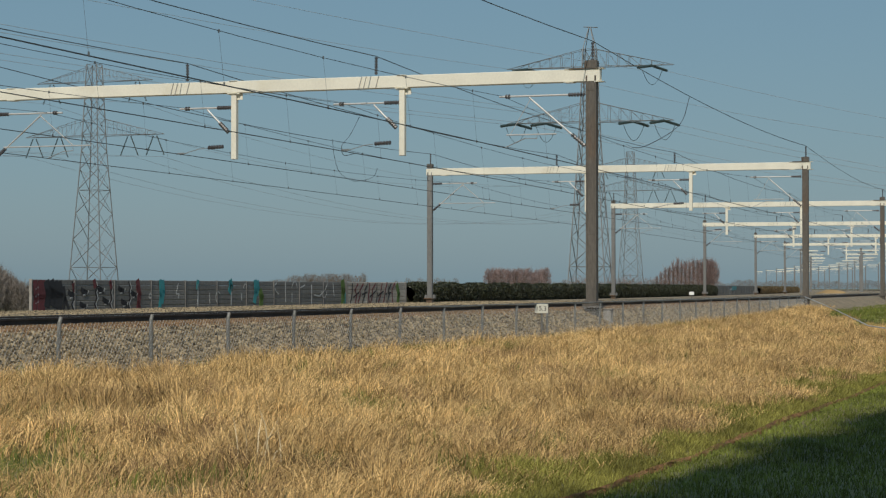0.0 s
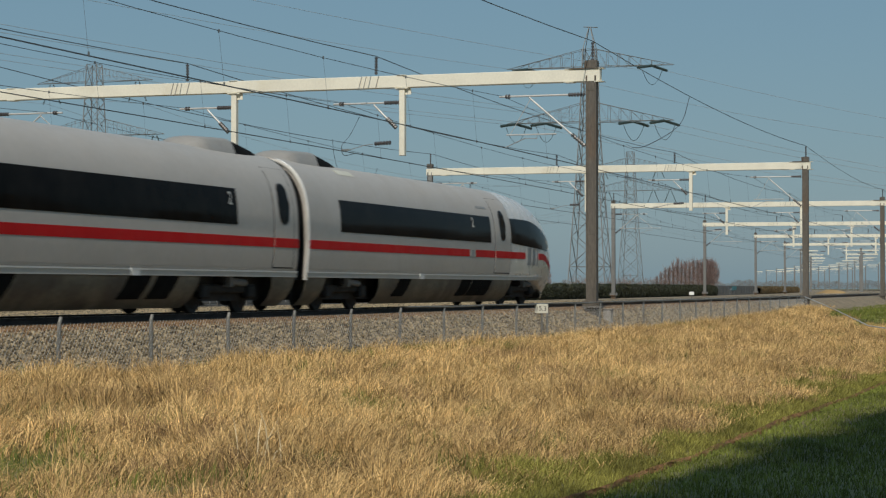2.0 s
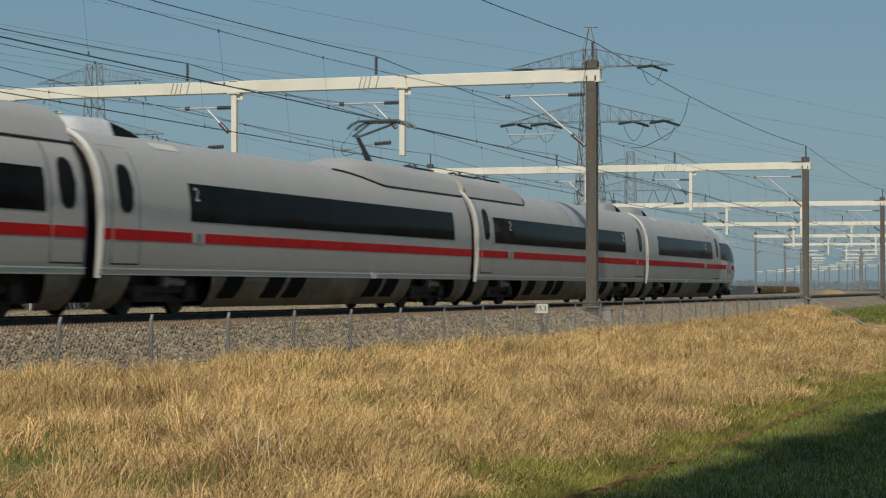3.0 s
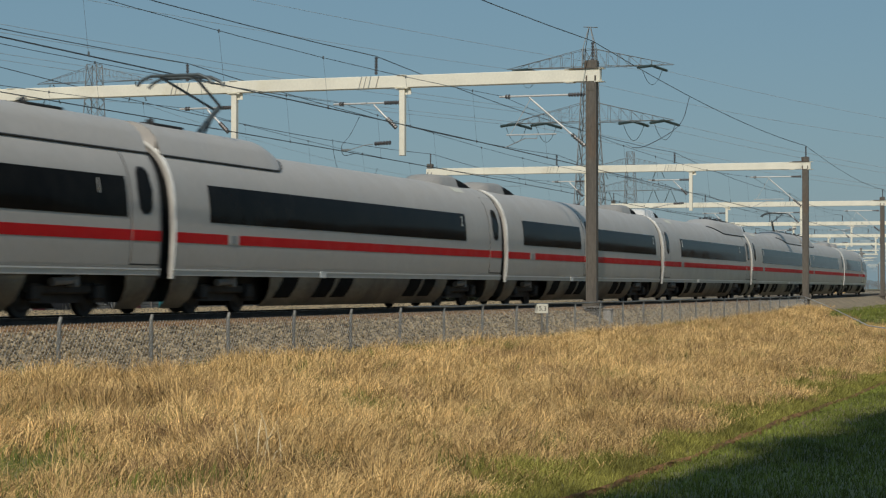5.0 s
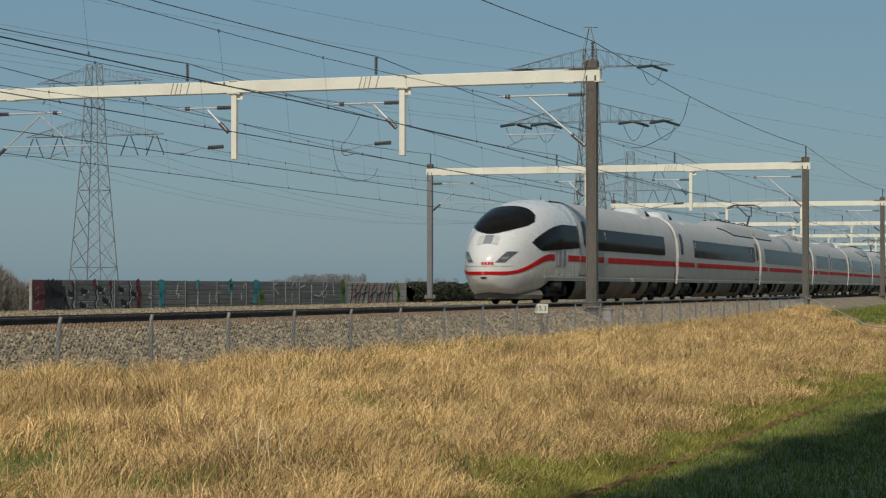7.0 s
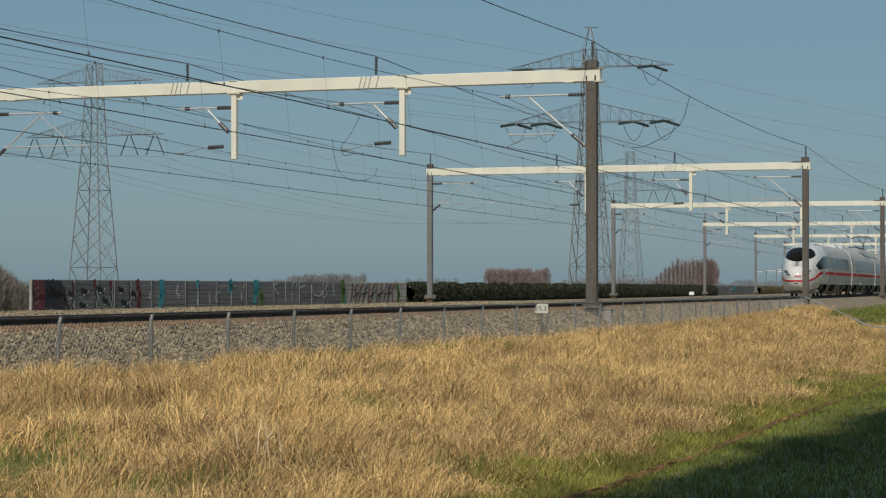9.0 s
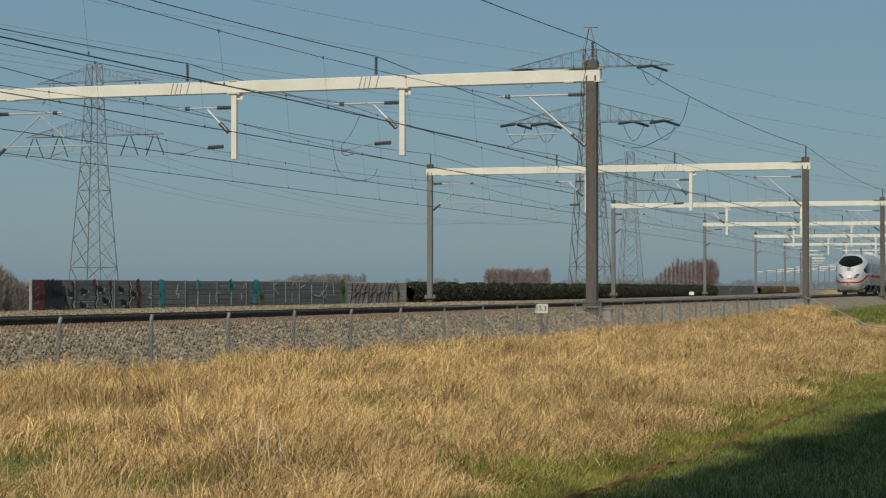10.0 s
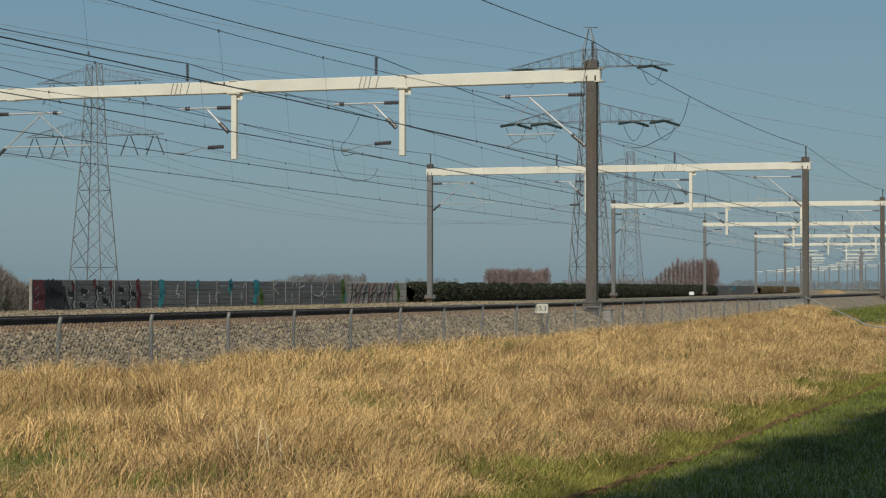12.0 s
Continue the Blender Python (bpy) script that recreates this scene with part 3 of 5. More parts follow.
def middle_car(length, windows, doors, mark, digits, housing=None, gear=(), panto=None, hoods=(), plates=(), turned=False, hood_paint="nose"):
    """A middle car; x runs along the train from its first end, at -length/2."""
    car = thing("train_car", Matrix(), "light grey train middle car, red stripe, black window band", "train car", "cars of one train")
    def to_x(d):
        return d - FAR - length / 2
    windows = [(p + FAR, q + FAR) for p, q in windows]
    doors = [(p + FAR, q) for p, q in doors]
    mark = mark + FAR
    a, b = FAR + 0.30, FAR + length - 0.30
    body_shell([a, FAR + length * 0.25, FAR + length * 0.5, FAR + length * 0.75, b], to_x, M["paint"], "body", car)
    for side in (1, -1):
        for p, q in windows:
            window_band(car, p, q, side, to_x, [(text, FAR + place) for text, place in digits])
        cuts = sorted([(d - w / 2, d + w / 2) for d, w in doors] + [(mark - 0.3, mark + 0.3)])
        spans, p = [], a + 0.02
        for c0, c1 in cuts:
            spans.append((p, c0 - 0.002))
            p = c1 + 0.002
        spans.append((p, b - 0.02))
        stripes(car, spans, side, to_x)
        body_mark(car, mark, side, to_x)
        for d, w in doors:
            door(car, d, w, side, to_x)
    sill_line(car, a, b, to_x, FAR + 8.9)
    end_lip(car, to_x(a), -1, not turned)
    end_lip(car, to_x(b), 1, turned)
    for p in (FAR + 3.7, FAR + length - 3.7):
        bogie(car, to_x(p))
    vents = [length - v if turned else v for v in (6.85, 9.3, 10.6, 16.1, 17.4, 18.65)]
    skirts(car, to_x(a), to_x(b), (to_x(FAR + 3.7), to_x(FAR + length - 3.7)), [to_x(FAR + v) for v in vents], -1 if turned else 1)
    for p, q in hoods:
        hood(car, to_x(p + FAR), to_x(q + FAR), hood_paint)
    for p, q in plates:
        roof_plate(car, to_x(p + FAR), to_x(q + FAR))
    if housing:
        fairing(car, to_x(housing[0] + FAR), to_x(housing[1] + FAR), housing[2])
    roof_gear(car, [to_x(x + FAR) for x in gear], -1 if turned else 1)
    if panto:
        pantograph(car, to_x(panto[0] + FAR), panto[1])
    return car


def pantograph(car, x, way):
    """A raised single-arm current collector; way is the side to which its knee points."""
    g = boxed("pantograph_base", (x, 0, 4.08), (1.7, 1.2, 0.10), M["panto"], car, 0.02, "dark steel pantograph")
    foot, knee, head = Vector((x + way * 0.1, 0, 4.15)), Vector((x - way * 1.15, 0, 4.92)), Vector((x + way * 0.9, 0, 5.50))
    bm = bmesh.new()
    add_tube(bm, foot, knee, 0.065, 8)
    add_tube(bm, foot + Vector((-way * 0.35, 0, -0.02)), knee + Vector((way * 0.1, 0, -0.06)), 0.03, 6)
    part("lower_arm", bm, M["panto"], g)
    bm = bmesh.new()
    for y in (0.12, -0.12):
        add_tube(bm, knee + Vector((0, y, 0)), head + Vector((0, y * 3.4, -0.06)), 0.035, 6)
    part("upper_arm", bm, M["panto"], g)
    for dx in (-0.3, 0.3):
        pts = [head + Vector((dx, y, z)) for y, z in ((-0.97, -0.22), (-0.85, -0.10), (-0.62, 0.0), (0.62, 0.0), (0.85, -0.10), (0.97, -0.22))]
        part("contact_strip", add_wire(bmesh.new(), pts, 0.04, 8), M["panto"], g)
    for s in (0.4, -0.4):
        tubed("head_bar", head + Vector((-0.3, s, -0.03)), head + Vector((0.3, s, -0.03)), 0.025, M["panto"], g, 6)


END_L, MID_L = 25.675, 24.775


def end_car(digit, pale, trailing):
    """An end car with its streamlined nose; d runs from the tip."""
    car = thing("train_end_car", Matrix(), "white streamlined high-speed train end car with red stripe", "train car", "cars of one train")
    def to_x(d):
        return d - END_L / 2
    ds = [0.0, 0.02, 0.05, 0.1, 0.18, 0.28, 0.4, 0.55, 0.75, 1, 1.3, 1.6, 2, 2.4, 2.8, 3.3, 3.8, 4.4, 5, 5.7, 6.5, 7.0, 7.6, 9, 13, 18, 22, END_L - 0.3]
    b = END_L - 0.3
    # the nose shell carries its sunlight in the colour, paler than the body behind
    body_shell([d for d in ds if d <= 7.6], to_x, M["nose"], "nose", car)["label"] = "glossy rounded nose, its paint lightened as if sunlit"
    body_shell([d for d in ds if d >= 7.6], to_x, M["paint"], "body", car)
    # windscreen
    rows = []
    for i in range(25):
        q = -1 + 2 * i / 24
        lat = q * 1.08
        r = max(1 - abs(q) ** 2.3, 0) ** 0.5
        mid = 2.03 + 0.72 * q * q
        rows.append([(to_x(mid + 1.17 * r * (k / 6 - 1)) - 0.006, lat, top_height(mid + 1.17 * r * (k / 6 - 1), lat) + 0.012) for k in range(13)])
    solid_patch("windscreen", rows, M["glass"], car, "black wrap-round windscreen")
    # grille below the windscreen
    for n, (a, c, mt) in enumerate(((-0.38, -0.20, "lip"), (-0.16, 0.16, "greymark"), (0.20, 0.38, "lip"))):
        rows = [[(to_x(d) - 0.008, a + (c - a) * i / 4, top_height(d, a + (c - a) * i / 4) + 0.008) for d in (0.46, 0.56, 0.66, 0.74, 0.82)] for i in range(5)]
        solid_patch("nose_grille", rows, M[mt], car)
    # headlights, marks and coupler flap on the front
    for s in (1, -1):
        rows = []
        for i in range(6):
            z = 1.46 + 0.38 * i / 5
            rows.append([(to_x(depth_at(0.40 + 0.30 * i / 5 + 0.27 * k / 4, z)) - 0.02, s * (0.40 + 0.30 * i / 5 + 0.27 * k / 4), z) for k in range(5)])
        h = solid_patch("headlight", rows, M["headlight"], car, "clear dark headlight")
        rows = [[(to_x(depth_at(la + 0.08 * q, 1.56 + 0.10 * q)) - 0.032, s * (la + 0.08 * q), 1.56 + 0.10 * q) for q in (0, 1)] for la in (0.54, 0.62, 0.70)]
        solid_patch("lamp", rows, M["greymark"], h)
    for i in range(4):
        lat = -0.30 + 0.11 * i
        rows = [[(to_x(depth_at(la, zz)) - 0.014, la, zz) for zz in (1.37, 1.47)] for la in (lat - 0.04, lat + 0.04)]
        solid_patch("number_bar", rows, M["red"], car)
    rows = [[(to_x(depth_at(la, zz)) - 0.010, la, zz) for zz in (1.325, 1.335)] for la in np.linspace(-0.85, 0.85, 19)]
    solid_patch("flap_seam", rows, M["greymark"], car)
    rows = [[(to_x(depth_at(la, zz)) - 0.014, la, zz) for zz in (0.83, 0.90, 0.96)] for la in (-0.1, 0, 0.1)]
    solid_patch("coupler_hatch", rows, M["under"], car)

    def rise(d):
        q = min(max((d - 0.3) / 3.3, 0), 1)
        return q * q * (3 - 2 * q)
    for side in (1, -1):
        lo, hi = (lambda d: 1.03 + 0.53 * rise(d)), (lambda d: 1.145 + 0.64 * rise(d))
        rows = []
        for i in range(34):
            d = 4.1 * (i / 33) ** 2.2
            rows.append([(to_x(d) - (0.012 if d < 0.5 else 0), -side * (half_width(d, lo(d) + (hi(d) - lo(d)) * k / 4) + 0.008), lo(d) + (hi(d) - lo(d)) * k / 4) for k in range(5)])
        solid_patch("nose_stripe", rows, M["red"], car, "traffic-red stripe sweeping round the nose")
        # cab side window, pointed towards the front
        rows = []
        for i in range(21):
            d = 1.98 + 5.55 * i / 20
            q = i / 20
            zl = 2.16 - 0.28 * min(q / 0.12, 1) + 0.19 * max(q - 0.12, 0) / 0.88
            zh = 2.17 + 0.73 * math.sin(min(q / 0.7, 1) * math.pi / 2) ** 0.8
            rows.append([(to_x(d), -side * (half_width(d, zl + (zh - zl) * k / 7) + 0.008), zl + (zh - zl) * k / 7) for k in range(8)])
        solid_patch("cab_window", rows, M["glass"], car, "black pointed cab side window")
        # plain grey bars where the lettering stands
        for p, q, zl, zh in ((4.22, 4.40, 1.36, 1.95), (4.56, 4.98, 1.36, 1.95), (5.14, 5.60, 1.36, 1.95)):
            side_patch("lettering_bar", p, q, zl, zh, side, M["greymark"], car, to_x, out=0.009, nd=2)
        stripes(car, [(5.85, 7.58), (9.42, 11.50), (12.10, b - 0.02)], side, to_x)
        body_mark(car, 11.8, side, to_x)
        door(car, 8.5, 1.8, side, to_x)
        window_band(car, 9.82, 23.12, side, to_x, [(digit, 11.75)])
        for k in range(5):
            side_patch("name_bar", 9.95 + 0.22 * k, 10.10 + 0.22 * k, 3.12, 3.19, side, M["greymark"], car, to_x, out=0.008, nd=2, nz=3)
        sill = side_patch("sill_strip", 3.2, b, 0.845, 0.955, side, M["lip"], car, to_x, out=0.022, nz=3, label="pale grey sill moulding")
        side_patch("sill_bead", 3.2, b, 0.957, 0.992, side, M["white"], sill, to_x, out=0.034, nz=3, label="thin white bead")
        side_patch("step", 16.4, 16.8, 0.84, 1.0, side, M["white"], car, to_x, out=0.05, nd=2, nz=3)
    # plough under the nose
    bm = bmesh.new()
    rows = []
    for z, k in ((0.20, 1.0), (0.34, 1.04), (0.5, 0.96)):
        rows.append([bm.verts.new((to_x(0.75 + 2.4 * abs(q) ** 2.2), q * 1.22 * k, z)) for q in np.linspace(-1, 1, 21)])
    for a, c in zip(rows, rows[1:]):
        for i in range(20):
            bm.faces.new((a[i], a[i + 1], c[i + 1], c[i]))
    part("plough", bm, M["skirt"], car, "grey rail guard").modifiers.new("thickness", "SOLIDIFY").thickness = 0.05
    end_lip(car, to_x(b), 1, pale)
    for p in (5.3, END_L - 3.7):
        bogie(car, to_x(p))
    skirts(car, to_x(3.0), to_x(b), (to_x(5.3), to_x(END_L - 3.7)), [to_x(v) for v in (10.1, 11.15, 12.25, 18.0)], 1 if trailing else -1)
    hood(car, to_x(20.9 if trailing else 24.6), to_x(24.5 if trailing else 21.0), "nose" if trailing else "roof")
    roof_plate(car, to_x(20.9), to_x(22.1))
    boxed("roof_hatch", (to_x(7.2), -0.55, 3.78), (2.0, 0.3, 0.06), M["under"], car, 0.01)
    tubed("antenna", (to_x(7.4), 0, 3.85), (to_x(7.45), 0, 4.06), 0.016, M["under"], car)
    return car


def build_train():
    tail, head = end_car("1", False, True), end_car("2", True, False)
    m2 = middle_car(MID_L, [(4.4, 22.95)], [(1.3, 1.25), (23.75, 1.3)], 4.75, [("1", 21.75), ("1", 4.7)], housing=(24.45, 14.4, True), gear=(18.6, 21.2), hoods=((0.35, 4.0),), plates=((3.5, 4.6),))
    m3 = middle_car(MID_L, [(2.1, 20.7)], [(23.8, 1.3)], 3.35, [("2", 20.3)], housing=(0.32, 7.5, False), gear=(1.9,), panto=(4.5, -1), hoods=((20.2, 24.2),), plates=((21.0, 22.0),), hood_paint="roof")
    m4 = middle_car(MID_L, [(2.3, 10.2), (12.6, 23.5)], [(11.4, 1.4)], 3.4, [("2", 23.0)], hoods=((0.5, 4.6), (20.0, 24.0)), hood_paint="roof")
    m5 = middle_car(MID_L, [(4.4, 22.9)], [(1.3, 1.25), (23.75, 1.3)], 4.75, [("2", 20.95), ("2", 4.7)], housing=(24.45, 14.6, True), gear=(18.6, 21.2), hoods=((0.35, 4.0),), plates=((3.5, 4.6),))
    m6 = middle_car(MID_L, [(2.0, 20.38)], [(23.4, 1.25)], 20.0, [("2", 20.05)], housing=(0.32, 10.4, True), gear=(2.0,), panto=(5.3, -1), hoods=((24.3, 20.8),), plates=((20.0, 21.2),), turned=True)
    m7 = middle_car(MID_L, [(3.9, 22.6)], [(1.2, 1.25), (23.45, 1.25)], 20.75, [("2", 20.75), ("2", 4.3)], housing=(24.45, 17.3, False), gear=(19.7, 22.4), hoods=((4.2, 0.6),), turned=True, hood_paint="roof")
    for c, w in ((tail, "trailing end"), (head, "leading end")):
        c["label"] = "white streamlined train end car with red stripe, " + w
    return [tail, m2, m3, m4, m5, m6, m7, head]


SPEED, TIP_TIME = 38.79469, 6.299255


def motions():
    start = [0.0] + [END_L + MID_L * k for k in range(6)] + [END_L + MID_L * 6]
    for i, car in enumerate(CARS):
        length = END_L if i in (0, 7) else MID_L
        turn = pose(0, 0, 0, 0, 0, 180) if i >= 5 else Matrix()
        rows = []
        for k in range(25):
            t = 0.5 * k
            s = SPEED * (t - (0.02 if k % 2 else 0.0) - TIP_TIME) + start[i] + length / 2
            rows.append((t, tpose(s, 0.0, 0.004) @ turn))
        walk(car, rows)


CARS = build_train()


# ---------------------------------------------------------------- overhead line
PORTALS = [-26.6, 30.6, 86.25, 143.74] + [143.74 + 57.0 * k for k in range(1, 4)]


def portal(s):
    """A four-track portal with its hangers, cantilevers and insulators; local y points away from the viewer."""
    g = thing("catenary_portal", tpose(s, 0, 0), "cream steel portal beam on weathered masts carrying overhead line", "catenary portal", "row of catenary portals")

    def V(lat, z, x=0.0):
        return Vector((x, -lat, z))
    bm = bmesh.new()
    add_box(bm, V(-9.05, 8.11), (0.30, 24.75, 0.45), 0.02)
    for lat in (3.3, 2.2, -4.1, -10.78, -20.2):
        for z in (8.342, 7.878):
            add_box(bm, V(lat, z), (0.36, 0.34, 0.02))
    beam = part("beam", bm, M["beam"], g, "cream painted box beam")
    boxed("end_plate", V(2.75, 8.355), (0.40, 1.05, 0.035), M["mast"], beam)
    for lat, mt in ((3.0, "mast"), (-21.2, "mastgrey")):
        bm = bmesh.new()
        w = 0.38 if lat > 0 else 0.32
        for q in (1, -1):
            add_box(bm, V(lat + q * (w / 2 - 0.03), 3.85), (0.32, 0.06, 8.5), 0.006)
        add_box(bm, V(lat, 3.85), (0.27, w - 0.118, 8.5))
        for z in (0.6, 2.5, 4.4, 6.3, 7.6):
            add_box(bm, V(lat, z), (0.29, w - 0.125, 0.05))
        m = part("mast", bm, M[mt], g, "riveted steel mast, rusty towards its foot" if lat > 0 else "grey steel mast")
        boxed("cap", V(lat, 8.5), (0.36, w + 0.06, 0.28), M["mast"], m, 0.02)
        boxed("foot", V(lat, -0.45), (0.40, 0.44, 0.75), M["mast"], g, 0.03, "dark weathered mast footing")
        boxed("base_plate", V(lat, -0.09), (0.62, 0.66, 0.07), M["mast"], m, 0.01)
        for q in (1, -1):
            boxed("gusset", V(lat + q * 0.27, 0.02), (0.3, 0.16, 0.26), M[mt], m, 0.05)
        part("post_insulator", add_insulator(bmesh.new(), V(lat + 0.03, 8.62), V(lat + 0.03, 9.3), 0.055, 6), M["insul"], g)
    for lat in (-5.13, -12.73):
        i = part("post_insulator", add_insulator(bmesh.new(), V(lat, 8.40), V(lat, 9.05), 0.065, 6), M["insul"], g)
        for q in (-0.5, -0.32, 0.16):
            tubed("clamp_rod", V(lat + q, 8.34, -0.17), V(lat + q - 0.12, 7.90, -0.17), 0.013, M["steel"], i, 5)
    for lat in (-4.1, -10.78):
        bm = bmesh.new()
        add_box(bm, V(lat, 6.66), (0.22, 0.21, 2.5), 0.012)
        add_box(bm, V(lat, 7.86), (0.32, 0.5, 0.05), 0.01)
        add_box(bm, V(lat + 0.22, 7.74), (0.03, 0.22, 0.2), 0.0)
        part("hanger", bm, M["beam"], g, "cream square hanger post")
    # cantilevers: top tube, strut, steady arm; k is the sense in which they reach out
    for root, end, k, full in ((2.75, -0.42, -1, True), (-4.2, -6.8, -1, False), (-10.88, -13.04, -1, False), (-21.0, -18.03, 1, True)):
        zt = 7.45 if root > 0 else 7.36
        bm = bmesh.new()
        add_tube(bm, V(root + k * 0.62, zt), V(end, zt), 0.035, 8)
        c = part("cantilever", bm, M["tube"], g, "aluminium cantilever tube")
        part("insulator", add_insulator(bmesh.new(), V(root, zt), V(root + k * 0.62, zt), 0.075, 6), M["insul"], c)
        part("clamp", add_insulator(bmesh.new(), V(end - k * 0.42, zt), V(end - k * 0.22, zt), 0.08, 2), M["insul"], c)
        if full:
            a, b = V(root + k * 2.05, zt - 0.06), V(root, 5.62)
            part("strut", add_tube(bmesh.new(), a, a.lerp(b, 0.76), 0.032, 8), M["tube"], c)
            part("insulator", add_insulator(bmesh.new(), a.lerp(b, 0.76), b, 0.075, 6), M["insul"], c)
            if k < 0:
                t0, t1, hang, wire = 1.05, 2.9, 2.75, [(1.75, 6.12), (1.78, 5.92), (2.2, 5.94), (2.96, 5.62)]
            else:
                t0, t1, hang, wire = 0.4, 4.2, 3.4, [(3.42, 6.0), (3.44, 5.88), (3.0, 5.86), (2.32, 5.6)]
            part("registration_tube", add_tube(bmesh.new(), V(root + k * t0, 6.07), V(root + k * t1, 6.07), 0.026, 6), M["tube"], c)
            part("hanger_wire", add_tube(bmesh.new(), V(root + k * 2.0, zt - 0.1), V(root + k * hang, 6.10), 0.022 if k > 0 else 0.012, 5), M["tube"], c)
            part("steady_arm", add_wire(bmesh.new(), [V(root + k * a, b) for a, b in wire], 0.017, 6), M["steel"], c)
        else:
            a, b = V(root + k * 1.02, zt - 0.06), V(root - 0.02, 6.30)
            part("strut", add_tube(bmesh.new(), a, a.lerp(b, 0.52), 0.034, 8), M["tube"], c)
            part("insulator", add_insulator(bmesh.new(), a.lerp(b, 0.5), b.lerp(a, 0.12), 0.085, 6), M["insul"], c)
            bm = add_tube(bmesh.new(), V(root + k * 1.05, 5.86), V(root + k * 1.4, 5.82), 0.016, 6)
            add_tube(bm, V(root + k * 1.4, 5.82), V(root + k * 2.15, 5.62), 0.016, 6)
            add_tube(bm, V(root + k * 2.0, 5.68), V(root + k * 2.3, 5.66), 0.03, 5)
            part("steady_arm", bm, M["steel"], c)
            part("insulator", add_insulator(bmesh.new(), V(root + k * 0.35, 5.9), V(root + k * 1.0, 5.87), 0.075, 6), M["insul"], c)
    return g


FIRST_PORTAL = portal(PORTALS[1])
for s in PORTALS:
    if s != PORTALS[1]:
        copy_thing(FIRST_PORTAL, tpose(s, 0, 0))



def catenary_mast(s, lat, sides):
    """A single mast with a cantilever on one side or on both."""
    g = thing("catenary_mast", tpose(s, lat, 0), "distant grey overhead-line mast with pale cantilever", "catenary mast", "distant catenary masts")
    bm = add_box(bmesh.new(), (0, 0, 3.9), (0.30, 0.30, 8.6), 0.02)
    add_box(bm, (0, 0, 8.3), (0.36, 0.5, 0.3), 0.02)
    part("mast", bm, M["mastgrey"], g)
    for k in sides:
        bm = add_box(bmesh.new(), (0, k * 1.75, 8.0), (0.20, 3.3, 0.22), 0.02)
        add_tube(bm, (0, k * 0.7, 7.4), (0, k * 3.2, 7.4), 0.045, 6)
        c = part("cantilever", bm, M["beam"], g, "cream cross arm and tube")
        part("strut", add_tube(bmesh.new(), (0, k * 2.0, 7.35), (0, k * 0.5, 6.0), 0.032, 6), M["tube"], c)
        part("insulator", add_insulator(bmesh.new(), (0, k * 0.12, 7.4), (0, k * 0.7, 7.4), 0.075, 5), M["insul"], c)
        part("steady_arm", add_tube(bmesh.new(), (0, k * 1.0, 6.1), (0, k * 2.9, 6.1), 0.026, 6), M["tube"], c)


for k in range(1, 12):
    for lat, sides in ((3.0, (1,)), (-9.4, (1, -1)), (-21.2, (-1,))):
        catenary_mast(PORTALS[-1] + 52.0 * k + (3.0 if lat < -15 else 0), lat, sides)
LINE_ENDS = PORTALS + [PORTALS[-1] + 52.0 * k for k in range(1, 8)]

CONTACT = [-0.21, -6.31, -12.7, -18.6]


def overhead_lines():
    fine = []
    for a, b in zip(LINE_ENDS, LINE_ENDS[1:]):
        fine.append([a + (b - a) * k / 10 for k in range(11)])
    for n, c in enumerate(CONTACT):
        g = thing("overhead_wire", Matrix(), "dark copper contact wire hung by droppers from a carrier wire", "overhead wire", "overhead wires")
        for off in (-0.03, 0.03):
            bm = bmesh.new()
            add_wire(bm, [P(s, c + off + 0.18 * math.sin(s * math.pi / 57.0), 5.57) for f in fine for s in f[:-1]], 0.0095)
            part("contact_wire", bm, M["wire"], g)
        bm = bmesh.new()
        pts = []
        top = 7.47 if n == 0 else 7.38
        for f in fine:
            for k, s in enumerate(f[:-1]):
                q = k / 10
                pts.append(P(s, c - 0.1, top - 0.56 * 4 * q * (1 - q)))
            a, b = f[0], f[-1]
            for k in range(8):
                s = a + 5.55 - 1.9 * (n % 2) + 6.87 * k
                if s > 330 or s > b - 1:
                    continue
                q = (s - a) / (b - a)
                z = top - 0.56 * 4 * q * (1 - q)
                dr = add_wire(bmesh.new(), [P(s, c - 0.1, z), P(s, c + 0.05, 5.58)], 0.0045, 3)
                add_box(dr, P(s, c + 0.05, 5.60), (0.04, 0.04, 0.09))
                add_box(dr, P(s, c - 0.1, z), (0.045, 0.045, 0.08))
                part("dropper", dr, M["wire"], g)
        add_wire(bm, pts, 0.0095)
        part("carrier_wire", bm, M["wire"], g)
    for lat, z in ((3.03, 9.33), (-5.13, 9.08), (-12.73, 9.08), (-21.02, 9.28)):
        bm = bmesh.new()
        pts = []
        for f in fine:
            for k, s in enumerate(f[:-1]):
                q = k / 10
                pts.append(P(s, lat, z - 0.45 * 4 * q * (1 - q)))
        add_wire(bm, pts, 0.016)
        g = part("feeder_wire", bm, M["wire"])
        tagged(g, "thick dark feeder cable along the mast tops", "feeder cable", "feeder cables")


overhead_lines()


